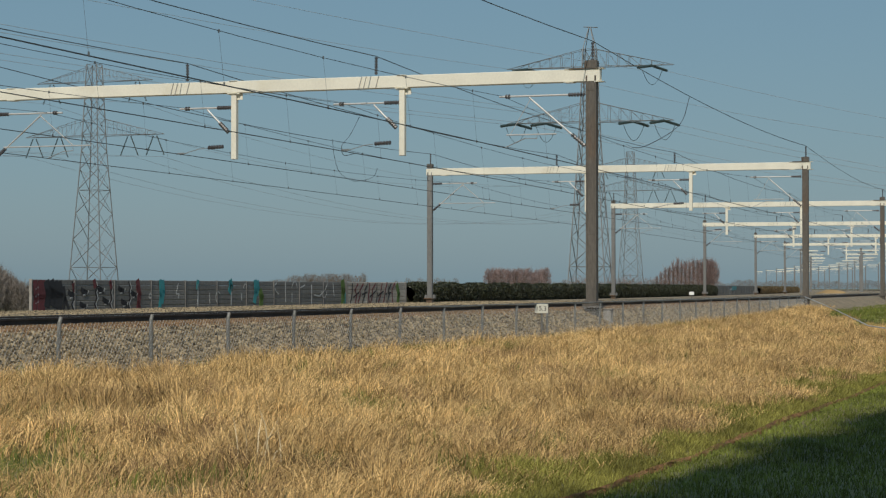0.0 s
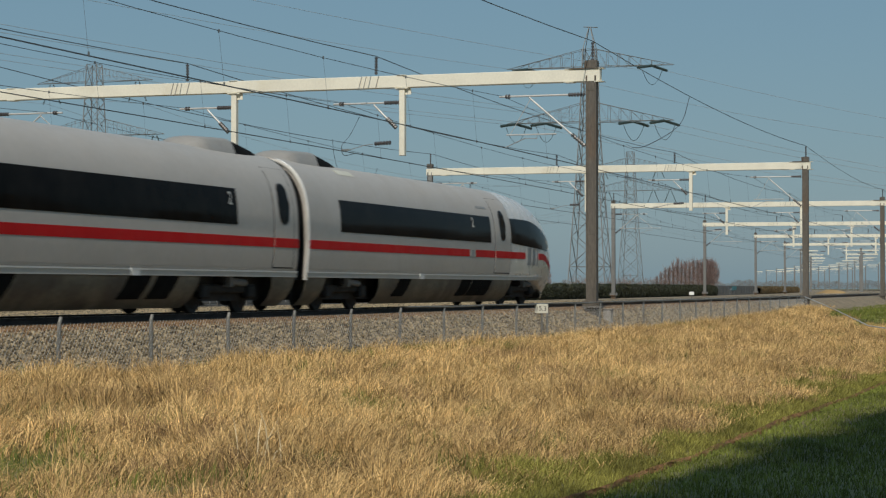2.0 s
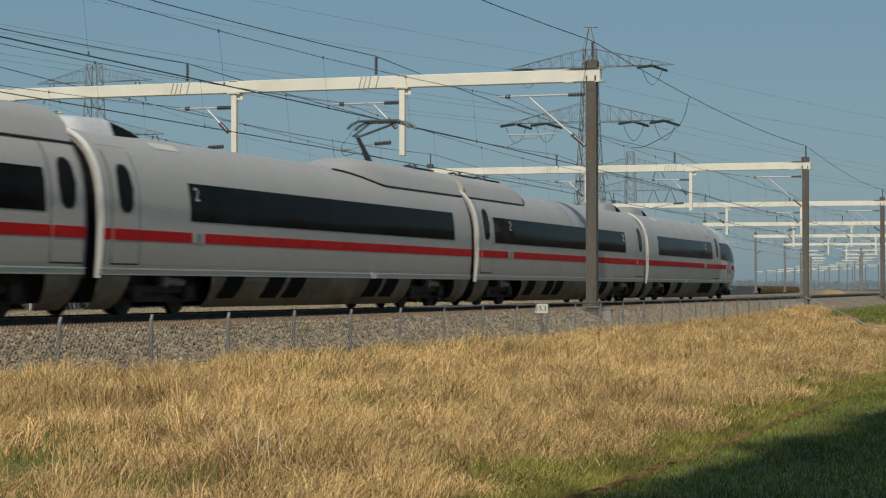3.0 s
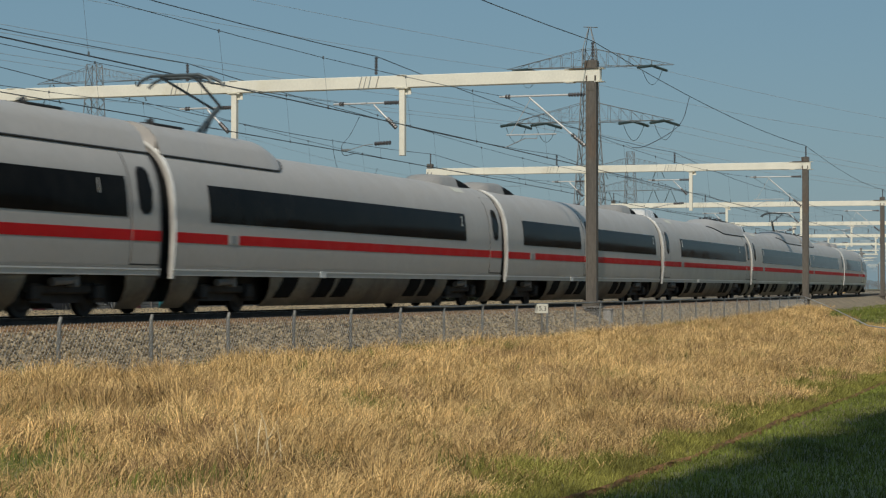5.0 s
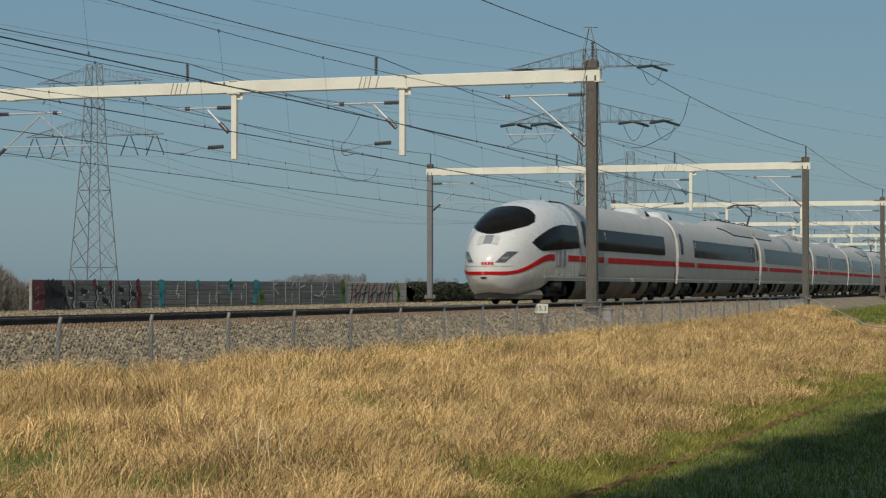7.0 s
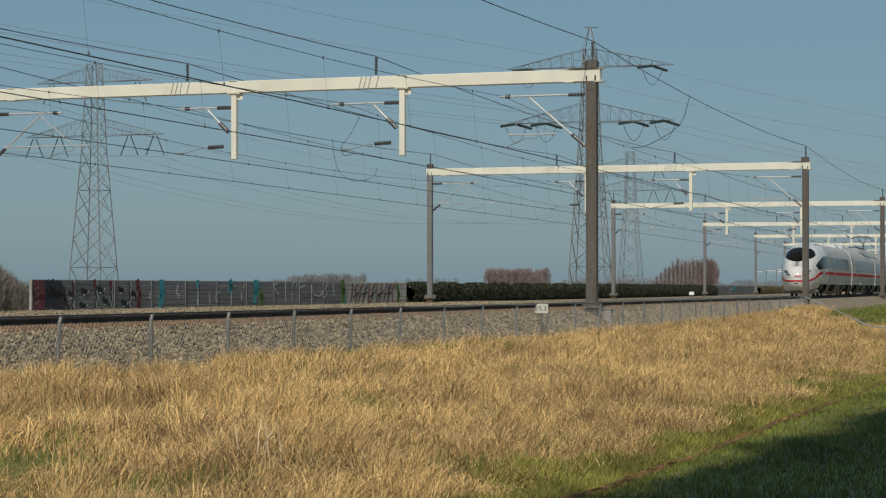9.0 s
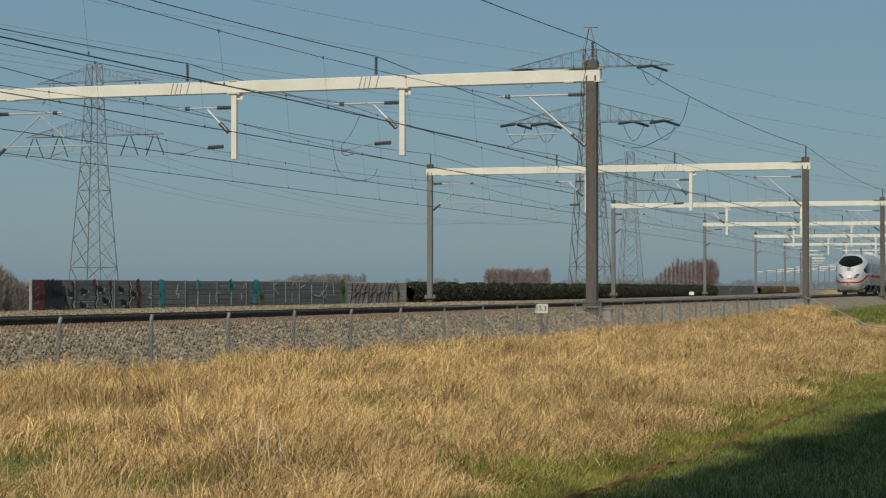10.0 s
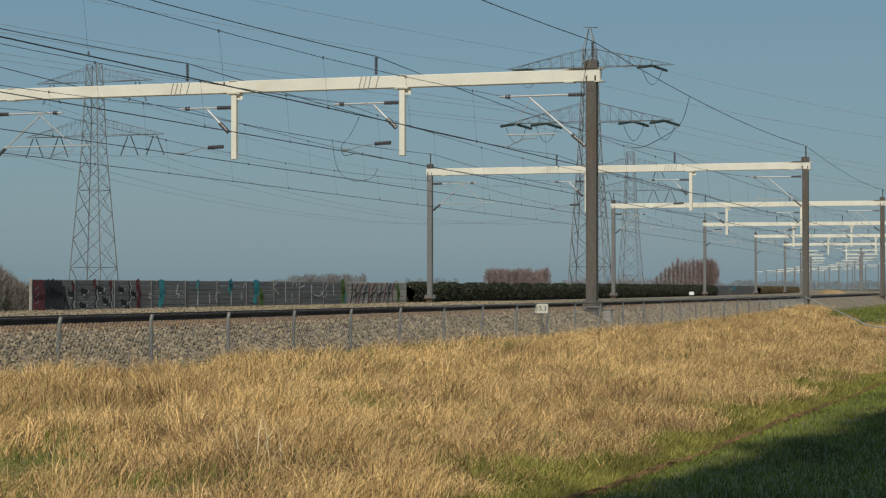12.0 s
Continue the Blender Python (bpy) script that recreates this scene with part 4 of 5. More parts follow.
def hung_cable(points, radius=0.012):
    """A slack cable through a few places along the line, rounded between them."""
    pts = [P(*q) for q in points]
    ends = [pts[0] * 2 - pts[1]] + pts + [pts[-1] * 2 - pts[-2]]
    way = []
    for a, b, c, d in zip(ends, ends[1:], ends[2:], ends[3:]):
        for k in range(6):
            u = k / 6
            way.append(0.5 * (2 * b + (c - a) * u + (2 * a - 5 * b + 4 * c - d) * u * u + (3 * b - a - 3 * c + d) * u ** 3))
    ob = part("jumper_cable", add_wire(bmesh.new(), way + [pts[-1]], radius), M["wire"])
    tagged(ob, "dark slack jumper cable between overhead wires", "cable", "jumper cables")


hung_cable([(48.15, 3.03, 8.93), (46.6, 2.9, 7.6), (43.9, 2.2, 6.6), (58.0, -1.6, 7.45), (72.0, -5.1, 8.62)], 0.016)
hung_cable([(31.98, -6.3, 7.0), (31.0, -6.3, 6.25), (30.15, -6.3, 5.8), (30.35, -6.3, 5.46), (31.4, -6.3, 5.58)])
hung_cable([(29.7, -6.5, 6.0), (29.9, -6.5, 5.4), (30.4, -6.5, 4.86), (31.5, -6.5, 4.62), (32.5, -6.5, 4.62), (34.0, -6.5, 4.85), (34.5, -6.5, 5.2)], 0.009)


# ---------------------------------------------------------------- fence along the ballast shoulder
def fence():
    g = thing("fence", Matrix(), "low grey steel post fence along the ballast shoulder", "fence")
    first = None
    ss = [-9.69 + 3.253 * k for k in range(27)]
    for s in ss:
        if first is None:
            bm = add_tube(bmesh.new(), (0, 0, -1.15), (0, 0, 0.02), 0.035, 10)
            add_tube(bm, (0, 0, 0.0), (0.05, 0, 0.10), 0.034, 10)
            first = ob = part("post", bm, M["post"], g)
        else:
            ob = new("post", first.data)
            ob.parent = g
        ob.matrix_basis = tpose(s, 4.4, 0.0) @ pose(0, 0, 0, random.uniform(-1.5, 1.5), random.uniform(-1.0, 2.0), 0)
    v, f = [], []
    for lean in (1, -1):
        for s in np.arange(ss[0] - 4, ss[-1], 0.12):
            a, b = P(s, 4.43, -1.05), P(s + lean * 0.85, 4.43, 0.0)
            k = len(v)
            for q in (a, b):
                v += [tuple(q + Vector((0.0019, 0, 0.0011))), tuple(q + Vector((-0.0019, 0, 0.0011))), tuple(q + Vector((0, 0, -0.0022)))]
            f += [(k, k + 1, k + 4, k + 3), (k + 1, k + 2, k + 5, k + 4), (k + 2, k, k + 3, k + 5)]
    tagged(mesh_object("wire_mesh", v, f, M["steel"], g), "thin diamond wire netting", kind="stuff")
    bm = bmesh.new()
    add_wire(bm, [P(s, 4.4, 0.11 + 0.012 * math.sin(s)) for s in np.arange(7, ss[-1] + 0.3, 1.6)], 0.028, 6)
    part("top_rail", bm, M["post"], g)
    bm = bmesh.new()
    a = P(ss[-1], 4.4, 0.10)
    add_wire(bm, [a, P(53, 8.5, -0.31), P(30.8, 12.6, -0.70), P(26.5, 13.9, -0.73)], 0.02, 6)
    part("stay_wire", bm, M["tube"], g, "pale slanting stay wire at the fence end")


fence()


def distance_sign():
    """Distance board on a short post."""
    g = thing("distance_sign", tpose(18.35, 4.56, 0), "cream board with black numerals on a short post", "sign")
    boxed("board", (0, 0, -0.02), (0.03, 0.40, 0.27), M["signwhite"], g, 0.005)
    tubed("post", (0.05, 0.0, -1.1), (0.05, 0.0, 0.1), 0.03, M["post"], g)
    cu = bpy.data.curves.new("digits", "FONT")
    cu.body, cu.size, cu.extrude, cu.align_x, cu.align_y = "15.3", 0.2, 0.002, "CENTER", "CENTER"
    cu.materials.append(M["black"])
    t = new("numerals", cu)
    t.parent = g
    t.matrix_basis = Matrix.Translation((-0.019, 0, -0.02)) @ pose(0, 0, 0, 90, 0, -90)


distance_sign()
g = thing("foundation_block", tpose(30.9, 3.5, -0.5), "grey concrete foundation block with dark lid beside the mast", "foundation")
boxed("block", (0, 0, -0.05), (0.30, 0.30, 0.8), M["concrete"], g, 0.03)
boxed("lid", (0, 0, 0.32), (0.34, 0.34, 0.05), M["mast"], g, 0.01, "rusty lid")
g = thing("marker_post", tpose(98.6, -6.3, 0), "small white marker on a stake beside the track", "marker")
boxed("board", (0, 0, 0.22), (0.06, 0.33, 0.23), M["white"], g, 0.02)
tubed("stake", (0.05, 0, -0.3), (0.05, 0, 0.2), 0.03, M["post"], g)


# ---------------------------------------------------------------- noise barrier with graffiti
BAR = -24.0


def barrier(s0, s1, n, mats, label):
    g = thing("noise_barrier", Matrix(), label, "noise barrier", kind="structure")
    step = (s1 - s0) / n
    bm = bmesh.new()
    add_box(bm, (0, 0, 0), (step - 0.10, 0.09, 0.235), 0.028)
    proto = {}
    for i in range(n):
        for k in range(6):
            mt = mats(i)
            if mt not in proto:
                proto[mt] = part("plank", bm.copy(), M[mt], g)
                ob = proto[mt]
            else:
                ob = new("plank", proto[mt].data)
                ob.parent = g
            ob.matrix_basis = tpose(s0 + step * (i + 0.5), BAR + 0.012 * math.sin(i * 2.1 + k), -0.36 + 0.24 * k)
    for i in range(n + 1):
        b2 = add_box(bmesh.new(), (0, 0, 0), (0.08, 0.13, 1.47), 0.01)
        p = part("post", b2, M["concrete" if i == 0 else "plank"], g)
        p.matrix_basis = tpose(s0 + step * i, BAR + 0.02, 0.24)
    bm.free()
    return g


BARRIER = barrier(38.73, 89.6, 13, lambda i: "planklight" if i in (10, 11, 12) else "plank", "low grey plank noise barrier sprayed with graffiti")
BARRIER_FAR = barrier(230.2, 290.6, 15, lambda i: "plank", "low grey plank noise barrier with pale green tag")


def stroke(parent, mat, s, z, pts, w):
    """A flat painted stroke on the barrier face through points (ds, dz)."""
    bm = bmesh.new()
    for (a, b), (c, d) in zip(pts, pts[1:]):
        va, vb = Vector((a, 0, b)), Vector((c, 0, d))
        ln = (vb - va).length
        if ln < 1e-4:
            continue
        ang = math.atan2(vb.z - va.z, vb.x - va.x)
        add_box(bm, (va + vb) / 2, (ln + w * 0.7, 0.008, w), 0.0, Matrix.Rotation(-ang, 4, "Y"))
    p = part("painted_stroke", bm, mat, parent)
    p.matrix_basis = tpose(s, BAR + 0.068, z)


def arc(cx, cz, r, a0, a1, n=8, sx=1.0):
    return [(cx + sx * r * math.cos(radians(a0 + (a1 - a0) * k / n)), cz + r * math.sin(radians(a0 + (a1 - a0) * k / n))) for k in range(n + 1)]


def graffiti():
    g = BARRIER
    rng = random.Random(7)
    blk, tea, red, whi, grn = M["gblack"], M["gteal"], M["gred"], M["gwhite"], M["ggreen"]
    for s, w in ((39.05, 0.34), (39.45, 0.34), (39.75, 0.3)):            # dark red start
        stroke(g, red, s, 0, [(0, -0.42 + w * 0.35), (0.05, 0.2), (0, 0.93 - w * 0.35)], w)
    for k in range(3):
        stroke(g, whi, 39.2, 0, [(-0.12, -0.1 + 0.32 * k), (0.1, -0.02 + 0.32 * k)], 0.07)
    for s, w, lo, hi in ((40.1, 0.5, -0.1, 0.75), (40.5, 0.6, 0.0, 0.72), (40.9, 0.5, -0.15, 0.72), (41.3, 0.3, -0.25, 0.8), (41.6, 0.22, -0.3, 0.5)):   # black cloud
        stroke(g, blk, s, 0, [(0, lo), (0.1, (lo + hi) / 2), (-0.04, hi)], w)
    stroke(g, blk, 41.9, 0, [(0.2, -0.38), (-0.15, 0.1), (-0.3, 0.6)], 0.2)
    wave = [(0.0, 0.86), (0.16, 0.62), (0.03, 0.38), (0.16, 0.1), (-0.06, -0.15), (0.1, -0.38)]
    for s in (42.4, 44.6, 46.1, 48.0):                                   # outlines of the large letters
        stroke(g, whi, s + 0.12, 0, wave, 0.05)
        stroke(g, blk, s, 0, wave, 0.10)
    for s, z in ((43.5, 0.42), (43.4, -0.22), (45.1, 0.52), (45.6, -0.02), (42.3, 0.3), (47.2, 0.5), (47.5, -0.12), (48.5, 0.3)):   # dark counters
        stroke(g, blk, s, z, [(-0.22, 0.08), (0.0, 0.0), (0.24, -0.06)], 0.24)
        stroke(g, whi, s + 0.18, z - 0.16, [(-0.25, 0.0), (0.12, 0.05), (0.26, 0.2)], 0.06)
    for s, z in ((42.5, 0.62), (44.5, 0.8), (46.1, 0.75), (48.9, 0.55), (49.05, -0.2)):
        stroke(g, red, s, z, [(0, 0.10), (0.08, -0.12)], 0.26)
    stroke(g, red, 49.0, 0, [(0, -0.4), (0.15, 0.3), (-0.05, 0.88)], 0.36)
    stroke(g, whi, 50.3, 0.2, arc(0, 0, 0.12, 0, 330), 0.05)
    for s, w, lo in ((51.45, 0.3, -0.4), (51.75, 0.26, -0.1), (60.0, 0.42, 0.45), (63.4, 0.42, -0.1), (63.75, 0.3, 0.3)):   # teal
        stroke(g, tea, s, 0, [(-0.08, lo), (0.08, (lo + 0.9) / 2), (0.0, 0.9)], w)
    stroke(g, grn, 64.2, 0, [(0, -0.4), (0.1, 0.1), (-0.05, 0.3)], 0.5)
    stroke(g, tea, 55.8, 0, [(0, 0.6), (0.05, 0.9)], 0.3)
    for s in (55.85, 60.1, 71.9):                                        # pale drips beside the posts
        stroke(g, whi, s, 0, [(0.0, -0.3), (0.03, 0.2), (0, 0.75)], 0.12)
    for s, shape in ((53.4, [(0.1, 0.8), (-0.15, 0.3), (0.2, 0.28), (0.1, 0.1)]), (57.3, [(0, 0.3), (0.05, -0.2)]), (58.4, arc(0, 0.1, 0.3, 40, 250)), (61.5, [(0, -0.05), (0, 0.3)]),
                     (62.0, arc(0, 0.6, 0.2, 0, 180)), (66.2, [(0.25, 0.85), (-0.1, 0.7), (0.2, 0.4), (0.6, 0.25)]), (67.8, [(0, 0.9), (0.05, -0.2)]), (68.8, [(0, -0.2), (0, 0.3)]),
                     (69.2, arc(0, 0.55, 0.4, 10, 170)), (70.4, [(-0.3, 0.6), (0.4, 0.75)]), (73.2, [(-0.9, 0.2), (0.0, 0.1), (0.9, 0.45), (1.3, 0.8)]), (74.0, arc(0, 0.4, 0.4, 180, 350)), (75.4, [(0.1, 0.85), (0.3, 0.1)])):
        stroke(g, whi, s, 0, shape, 0.075)
    stroke(g, grn, 77.2, 0, [(0, -0.4), (0.1, 0.4), (0, 0.88)], 0.6)
    stroke(g, tea, 77.5, 0, [(0, -0.35), (0.05, 0.2)], 0.35)
    for k in range(11):                                                  # dark outlines on the pale panels
        s = 78.9 + 0.78 * k
        stroke(g, red if k % 3 else blk, s, 0, [(rng.uniform(-0.5, 0.1), -0.32), (rng.uniform(-0.1, 0.4), 0.15), (rng.uniform(-0.3, 0.2), 0.45), (rng.uniform(0.0, 0.6), 0.85)], 0.13)
        if k % 2:
            stroke(g, blk, s, 0, [(-0.5, rng.uniform(0.0, 0.3)), (0.5, rng.uniform(0.2, 0.5))], 0.11)
    stroke(g, grn, 87.8, 0, [(0, -0.4), (0.2, 0.2), (-0.1, 0.7)], 0.5)


graffiti()
stroke(BARRIER_FAR, M["gteal"], 254.0, 0, [(-3.0, 0.55), (3.0, 0.6)], 0.55)
stroke(BARRIER_FAR, M["gwhite"], 248.5, 0, [(0, -0.4), (0.1, 0.4), (3.0, 0.5)], 0.2)


# ---------------------------------------------------------------- leaf and blade clouds
def cards(name, pts, size, mat, seed, flat=0.5, long=1.0):
    """Many small leaves at the points: one bent quad each."""
    r = np.random.RandomState(seed)
    n = len(pts)
    d = r.normal(size=(n, 3))
    d /= np.linalg.norm(d, axis=1)[:, None]
    e = np.cross(d, r.normal(size=(n, 3)))
    e /= np.linalg.norm(e, axis=1)[:, None] + 1e-9
    sz = size * r.uniform(0.6, 1.4, (n, 1))
    a, b = d * sz * long, e * sz * flat
    v = np.stack([pts - a, pts + b, pts + a, pts - b], 1).reshape(-1, 3)
    f = np.arange(n * 4).reshape(n, 4)
    return mesh_object(name, v.tolist(), f.tolist(), mat)


def hedge(s0, s1, lat, height, mat, label, n):
    r = np.random.RandomState(int(s0))
    g = thing("hedge", Matrix(), label, "hedge", kind="stuff")
    s = r.uniform(s0, s1, n)
    q = r.uniform(0, 2 * math.pi, n)
    rad = np.sqrt(r.uniform(0.55, 1, n))
    hh = height * (0.94 + 0.05 * np.sin(s * 0.9) + 0.03 * np.sin(s * 2.7))
    z = -0.5 + hh * (0.5 + 0.5 * np.clip(1.15 * rad * np.sin(q), -1, 1))
    l = lat + 0.65 * np.clip(1.15 * rad * np.cos(q), -1, 1)
    x, y = track_xy(s, l)
    c = cards("leaves", np.stack([x, y, z], 1), 0.085, mat, 3)
    c.parent = g
    core = sweep("core", [(lat + 0.5, -0.6), (lat + 0.5, -0.6 + height * 0.9), (lat - 0.5, -0.6 + height * 0.9), (lat - 0.5, -0.6)], s0 + 1.0, s1 - 0.6, 3.0, mat, g)


hedge(89.8, 229.8, -24.0, 1.48, M["hedge"], "clipped dense dark green hedge beside the railway", 130000)
hedge(291, 430, -24.0, 1.4, M["hedgebrown"], "clipped brown beech hedge beside the railway", 30000)


# ---------------------------------------------------------------- high-voltage pylons
def pylon(x, y, top, scale, yaw, arms, kind):
    """A lattice tower; arms: (height, half span, string offsets)."""
    z0 = -1.55
    g = thing("power_pylon", Matrix.Translation((x, y, z0)) @ pose(0, 0, 0, 0, 0, yaw), "tall grey lattice power pylon with " + kind, "power pylon", "high-voltage pylons")
    H = top - z0
    prof = lambda z: float(np.interp(z / H, [0, 0.36, 0.62, 1.0], [4.2, 2.95, 2.05, 1.25])) * scale
    bm = bmesh.new()
    levels = [0, 0.13, 0.25, 0.36, 0.46, 0.55, 0.63, 0.70, 0.77, 0.84, 0.91, 1.0]
    th = 0.09
    for a, b in zip(levels, levels[1:]):
        za, zb = a * H, b * H
        wa, wb = prof(za), prof(zb)
        ca = [Vector((i * wa, j * wa, za)) for i, j in ((1, 1), (-1, 1), (-1, -1), (1, -1))]
        cb = [Vector((i * wb, j * wb, zb)) for i, j in ((1, 1), (-1, 1), (-1, -1), (1, -1))]
        for k in range(4):
            add_tube(bm, ca[k], cb[k], th * 1.35, 4)
            add_tube(bm, ca[k], cb[(k + 1) % 4], th * 0.95, 4)
            add_tube(bm, ca[(k + 1) % 4], cb[k], th * 0.6, 4)
            if b in (0.13, 0.46, 0.70, 0.91, 1.0):
                add_tube(bm, cb[k], cb[(k + 1) % 4], th * 0.6, 4)
    part("lattice_tower", bm, M["pylon"], g)
    if not kind.startswith("hanging"):
        bm = bmesh.new()
        for k in range(4):
            i, j = ((1, 1), (-1, 1), (-1, -1), (1, -1))[k]
            add_tube(bm, (i * prof(H), j * prof(H), H), (i * 0.12, j * 0.12, H + 4.4), th, 4)
        add_tube(bm, (-1.2, 0, H + 4.4), (1.6, 0, H + 4.2), th, 4)
        part("earth_wire_peak", bm, M["pylon"], g)
    for az, span, strings in arms:
        bm = bmesh.new()
        z = az - z0
        for s in (1, -1):
            tip = Vector((s * span, 0, z))
            w = prof(z)
            up = Vector((s * w, 0, min(z + span * 0.22, H)))
            for j in (1, -1):
                root = Vector((s * w, j * w, z))
                add_tube(bm, root, tip, th * 0.8, 4)
                add_tube(bm, up + Vector((0, j * w * 0.7, 0)), tip, th * 0.55, 4)
                for k in range(1, 7):
                    f = k / 7
                    add_tube(bm, root.lerp(tip, f), (up + Vector((0, j * w * 0.7, 0))).lerp(tip, f), th * 0.5, 4)
                    add_tube(bm, root.lerp(tip, f), (up + Vector((0, j * w * 0.7, 0))).lerp(tip, max(f - 1 / 7, 0)), th * 0.32, 4)
        part("cross_arm", bm, M["pylon"], g)
        for o in strings:
            for s in (1, -1):
                if kind.startswith("hanging"):
                    bm = bmesh.new()
                    for q in (1, -1):
                        add_insulator(bm, (s * o + q * 0.4, 0, z - 0.3), (s * o + q * 2.2, 0, z - 4.6), 0.16, 14)
                    part("insulator_string", bm, M["hvins"], g)
                else:
                    bm = bmesh.new()
                    for q in (1, -1):
                        add_insulator(bm, (s * o, q * 0.3, z - 0.1), (s * o + q * 2.2, q * 3.6, z - 0.75), 0.28, 12)
                    pts = [Vector((s * o - 2.0 + 4.0 * k / 8, 0, z - 0.75 - 3.0 * (1 - (k / 4 - 1) ** 2))) for k in range(9)]
                    add_wire(bm, pts, 0.05)
                    part("insulator_string", bm, M["hvins"], g)
    return g


PYL_A, PYL_B, PYL_C = (-77.5, 452.0), (28.3, 392.0), (70.0, 760.0)
pylon(*PYL_A, 50.3, 1.0, -20, [(46.4, 14.6, [10.8, ]), (34.4, 17.5, [8.8, 15.2])], "hanging V insulator strings")
pylon(*PYL_B, 46.6, 0.9, -16, [(43.2, 16.4, [12.2]), (32.6, 16.4, [8.6, 14.6])], "horizontal tension insulator strings")
pylon(*PYL_C, 51.5, 1.0, -20, [(46.0, 14.6, [10.8]), (37.0, 17.5, [8.8, 15.2])], "hanging V insulator strings")


def power_line(a, b, za, zb, sag, n=24):
    bm = bmesh.new()
    for off in (0.0,):
        pts = [Vector(a).lerp(Vector(b), k / n) + Vector((0, 0, za + (zb - za) * k / n - sag * 4 * (k / n) * (1 - k / n))) for k in range(n + 1)]
        add_wire(bm, pts, 0.034, 4)
    tagged(part("power_line", bm, M["hvwire"]), "thin grey high-voltage conductor sagging between pylons", "power line", "high-voltage conductors")


for o, z in ((10.8, 41.6), (8.8, 29.8), (15.2, 29.8)):
    for s in (1, -1):
        power_line((PYL_A[0] + s * o, PYL_A[1], 0), (PYL_C[0] + s * o, PYL_C[1], 0), z, z + 1.5, 10.5)
        power_line((PYL_A[0] + s * o, PYL_A[1], 0), (PYL_A[0] - 147 + s * o, PYL_A[1] - 308, 0), z, z + 4, 5)
        power_line((PYL_C[0] + s * o, PYL_C[1], 0), (PYL_C[0] + 147 + s * o, PYL_C[1] + 308, 0), z + 1.5, z + 2, 10)
for o, z in ((12.2, 42.6), (8.6, 32.2), (14.6, 32.2)):
    for s in (1, -1):
        power_line((PYL_B[0] + s * o - 2, PYL_B[1], 0), (-150 + s * o, 150, 0), z, z + 9, 3)
        power_line((PYL_B[0] + s * o + 2, PYL_B[1], 0), (328 + s * o, 500, 0), z, z, 15)


# ---------------------------------------------------------------- trees in the distance
def bare_tree(x, y, h, w, mat, seed, twigs=700):
    """Trunk, limbs and a crown of fine bare twigs."""
    r = np.random.RandomState(seed)
    g = thing("bare_tree", Matrix.Translation((x, y, -1.6)), "distant leafless tree with reddish-brown twigs", "tree", "distant bare trees")
    bm = bmesh.new()
    add_tube(bm, (0, 0, 0), (0, 0, h * 0.75), 0.02 * h, 6, r2=0.006 * h)
    for k in range(9):
        a = r.uniform(0, 6.28)
        z = h * r.uniform(0.2, 0.6)
        add_tube(bm, (0, 0, z), (w * 0.35 * math.cos(a), w * 0.35 * math.sin(a), z + h * 0.28), 0.009 * h, 5, r2=0.003 * h)
    part("trunk", bm, M["bark"], g)
    q = r.uniform(0, 6.28, twigs)
    zz = r.beta(1.7, 1.5, twigs)
    rad = np.sqrt(r.uniform(0, 1, twigs)) * w * 0.5 * np.sin(np.pi * np.clip(zz * 0.86 + 0.12, 0, 1)) ** 0.6
    base = np.stack([rad * np.cos(q), rad * np.sin(q), h * (0.12 + 0.78 * zz)], 1)
    d = np.stack([np.cos(q) * 0.35, np.sin(q) * 0.35, np.ones(twigs)], 1) + r.normal(0, 0.3, (twigs, 3))
    d *= (h * r.uniform(0.06, 0.15, (twigs, 1)))
    e = np.cross(d, r.normal(size=(twigs, 3)))
    e = e / np.linalg.norm(e, axis=1)[:, None] * h * 0.006
    v = np.stack([base - e, base + e, base + d], 1).reshape(-1, 3)
    c = mesh_object("crown", v.tolist(), np.arange(twigs * 3).reshape(-1, 3).tolist(), mat, g)
    return g


rt = random.Random(5)
for k in range(14):      # dense round-topped grove
    d = 820 + rt.uniform(-15, 15)
    bare_tree((0.0225 + 0.028 * k / 13) * d, d, (10.6 if k != 10 else 9.6) + rt.uniform(-0.35, 0.35), 4.2, M["twig"], 100 + k, 800)
for k in range(11):      # poplars rising to the right, with one round tree
    d = 800 + rt.uniform(-12, 12)
    bare_tree((0.105 + 0.020 * k / 10) * d, d, 7.5 + 6.8 * min(1, k / 5) + rt.uniform(-0.5, 0.5), 1.4, M["twig"], 200 + k, 330)
for k in range(4):
    bare_tree((0.1270 + 0.0020 * k) * 790, 790, 14.4 - 0.5 * abs(k - 1.5), 4.0, M["twig"], 240 + k, 900)
for k in range(24):      # low far row
    d = 900 + rt.uniform(-20, 20)
    bare_tree((-0.085 + 0.046 * k / 23) * d, d, 6.0 + 2.5 * min(1, k / 8) + rt.uniform(-0.6, 0.8), 3.4, M["twiggrey"], 300 + k, 420)
for k in range(12):
    d = 950 + rt.uniform(-20, 20)
    bare_tree((-0.026 + 0.032 * k / 11) * d, d, 5.6 + rt.uniform(-0.8, 2.2), 4.2, M["twiggrey"], 340 + k, 350)
for k in range(9):       # bushes at the edge of the meadow
    d = 150 + rt.uniform(-6, 10)
    bare_tree((-0.222 + 0.020 * k / 8) * d, d, 4.2 - 0.28 * k + rt.uniform(-0.2, 0.3), 2.4, M["twiggrey"], 400 + k, 1500)
for k in range(12):      # thin shrubs before the far pylon
    d = 560 + rt.uniform(-15, 15)
    bare_tree((0.060 + 0.043 * k / 11) * d, d, 5.0 + rt.uniform(-0.8, 1.6), 4.4, M["twig"], 480 + k, 170)
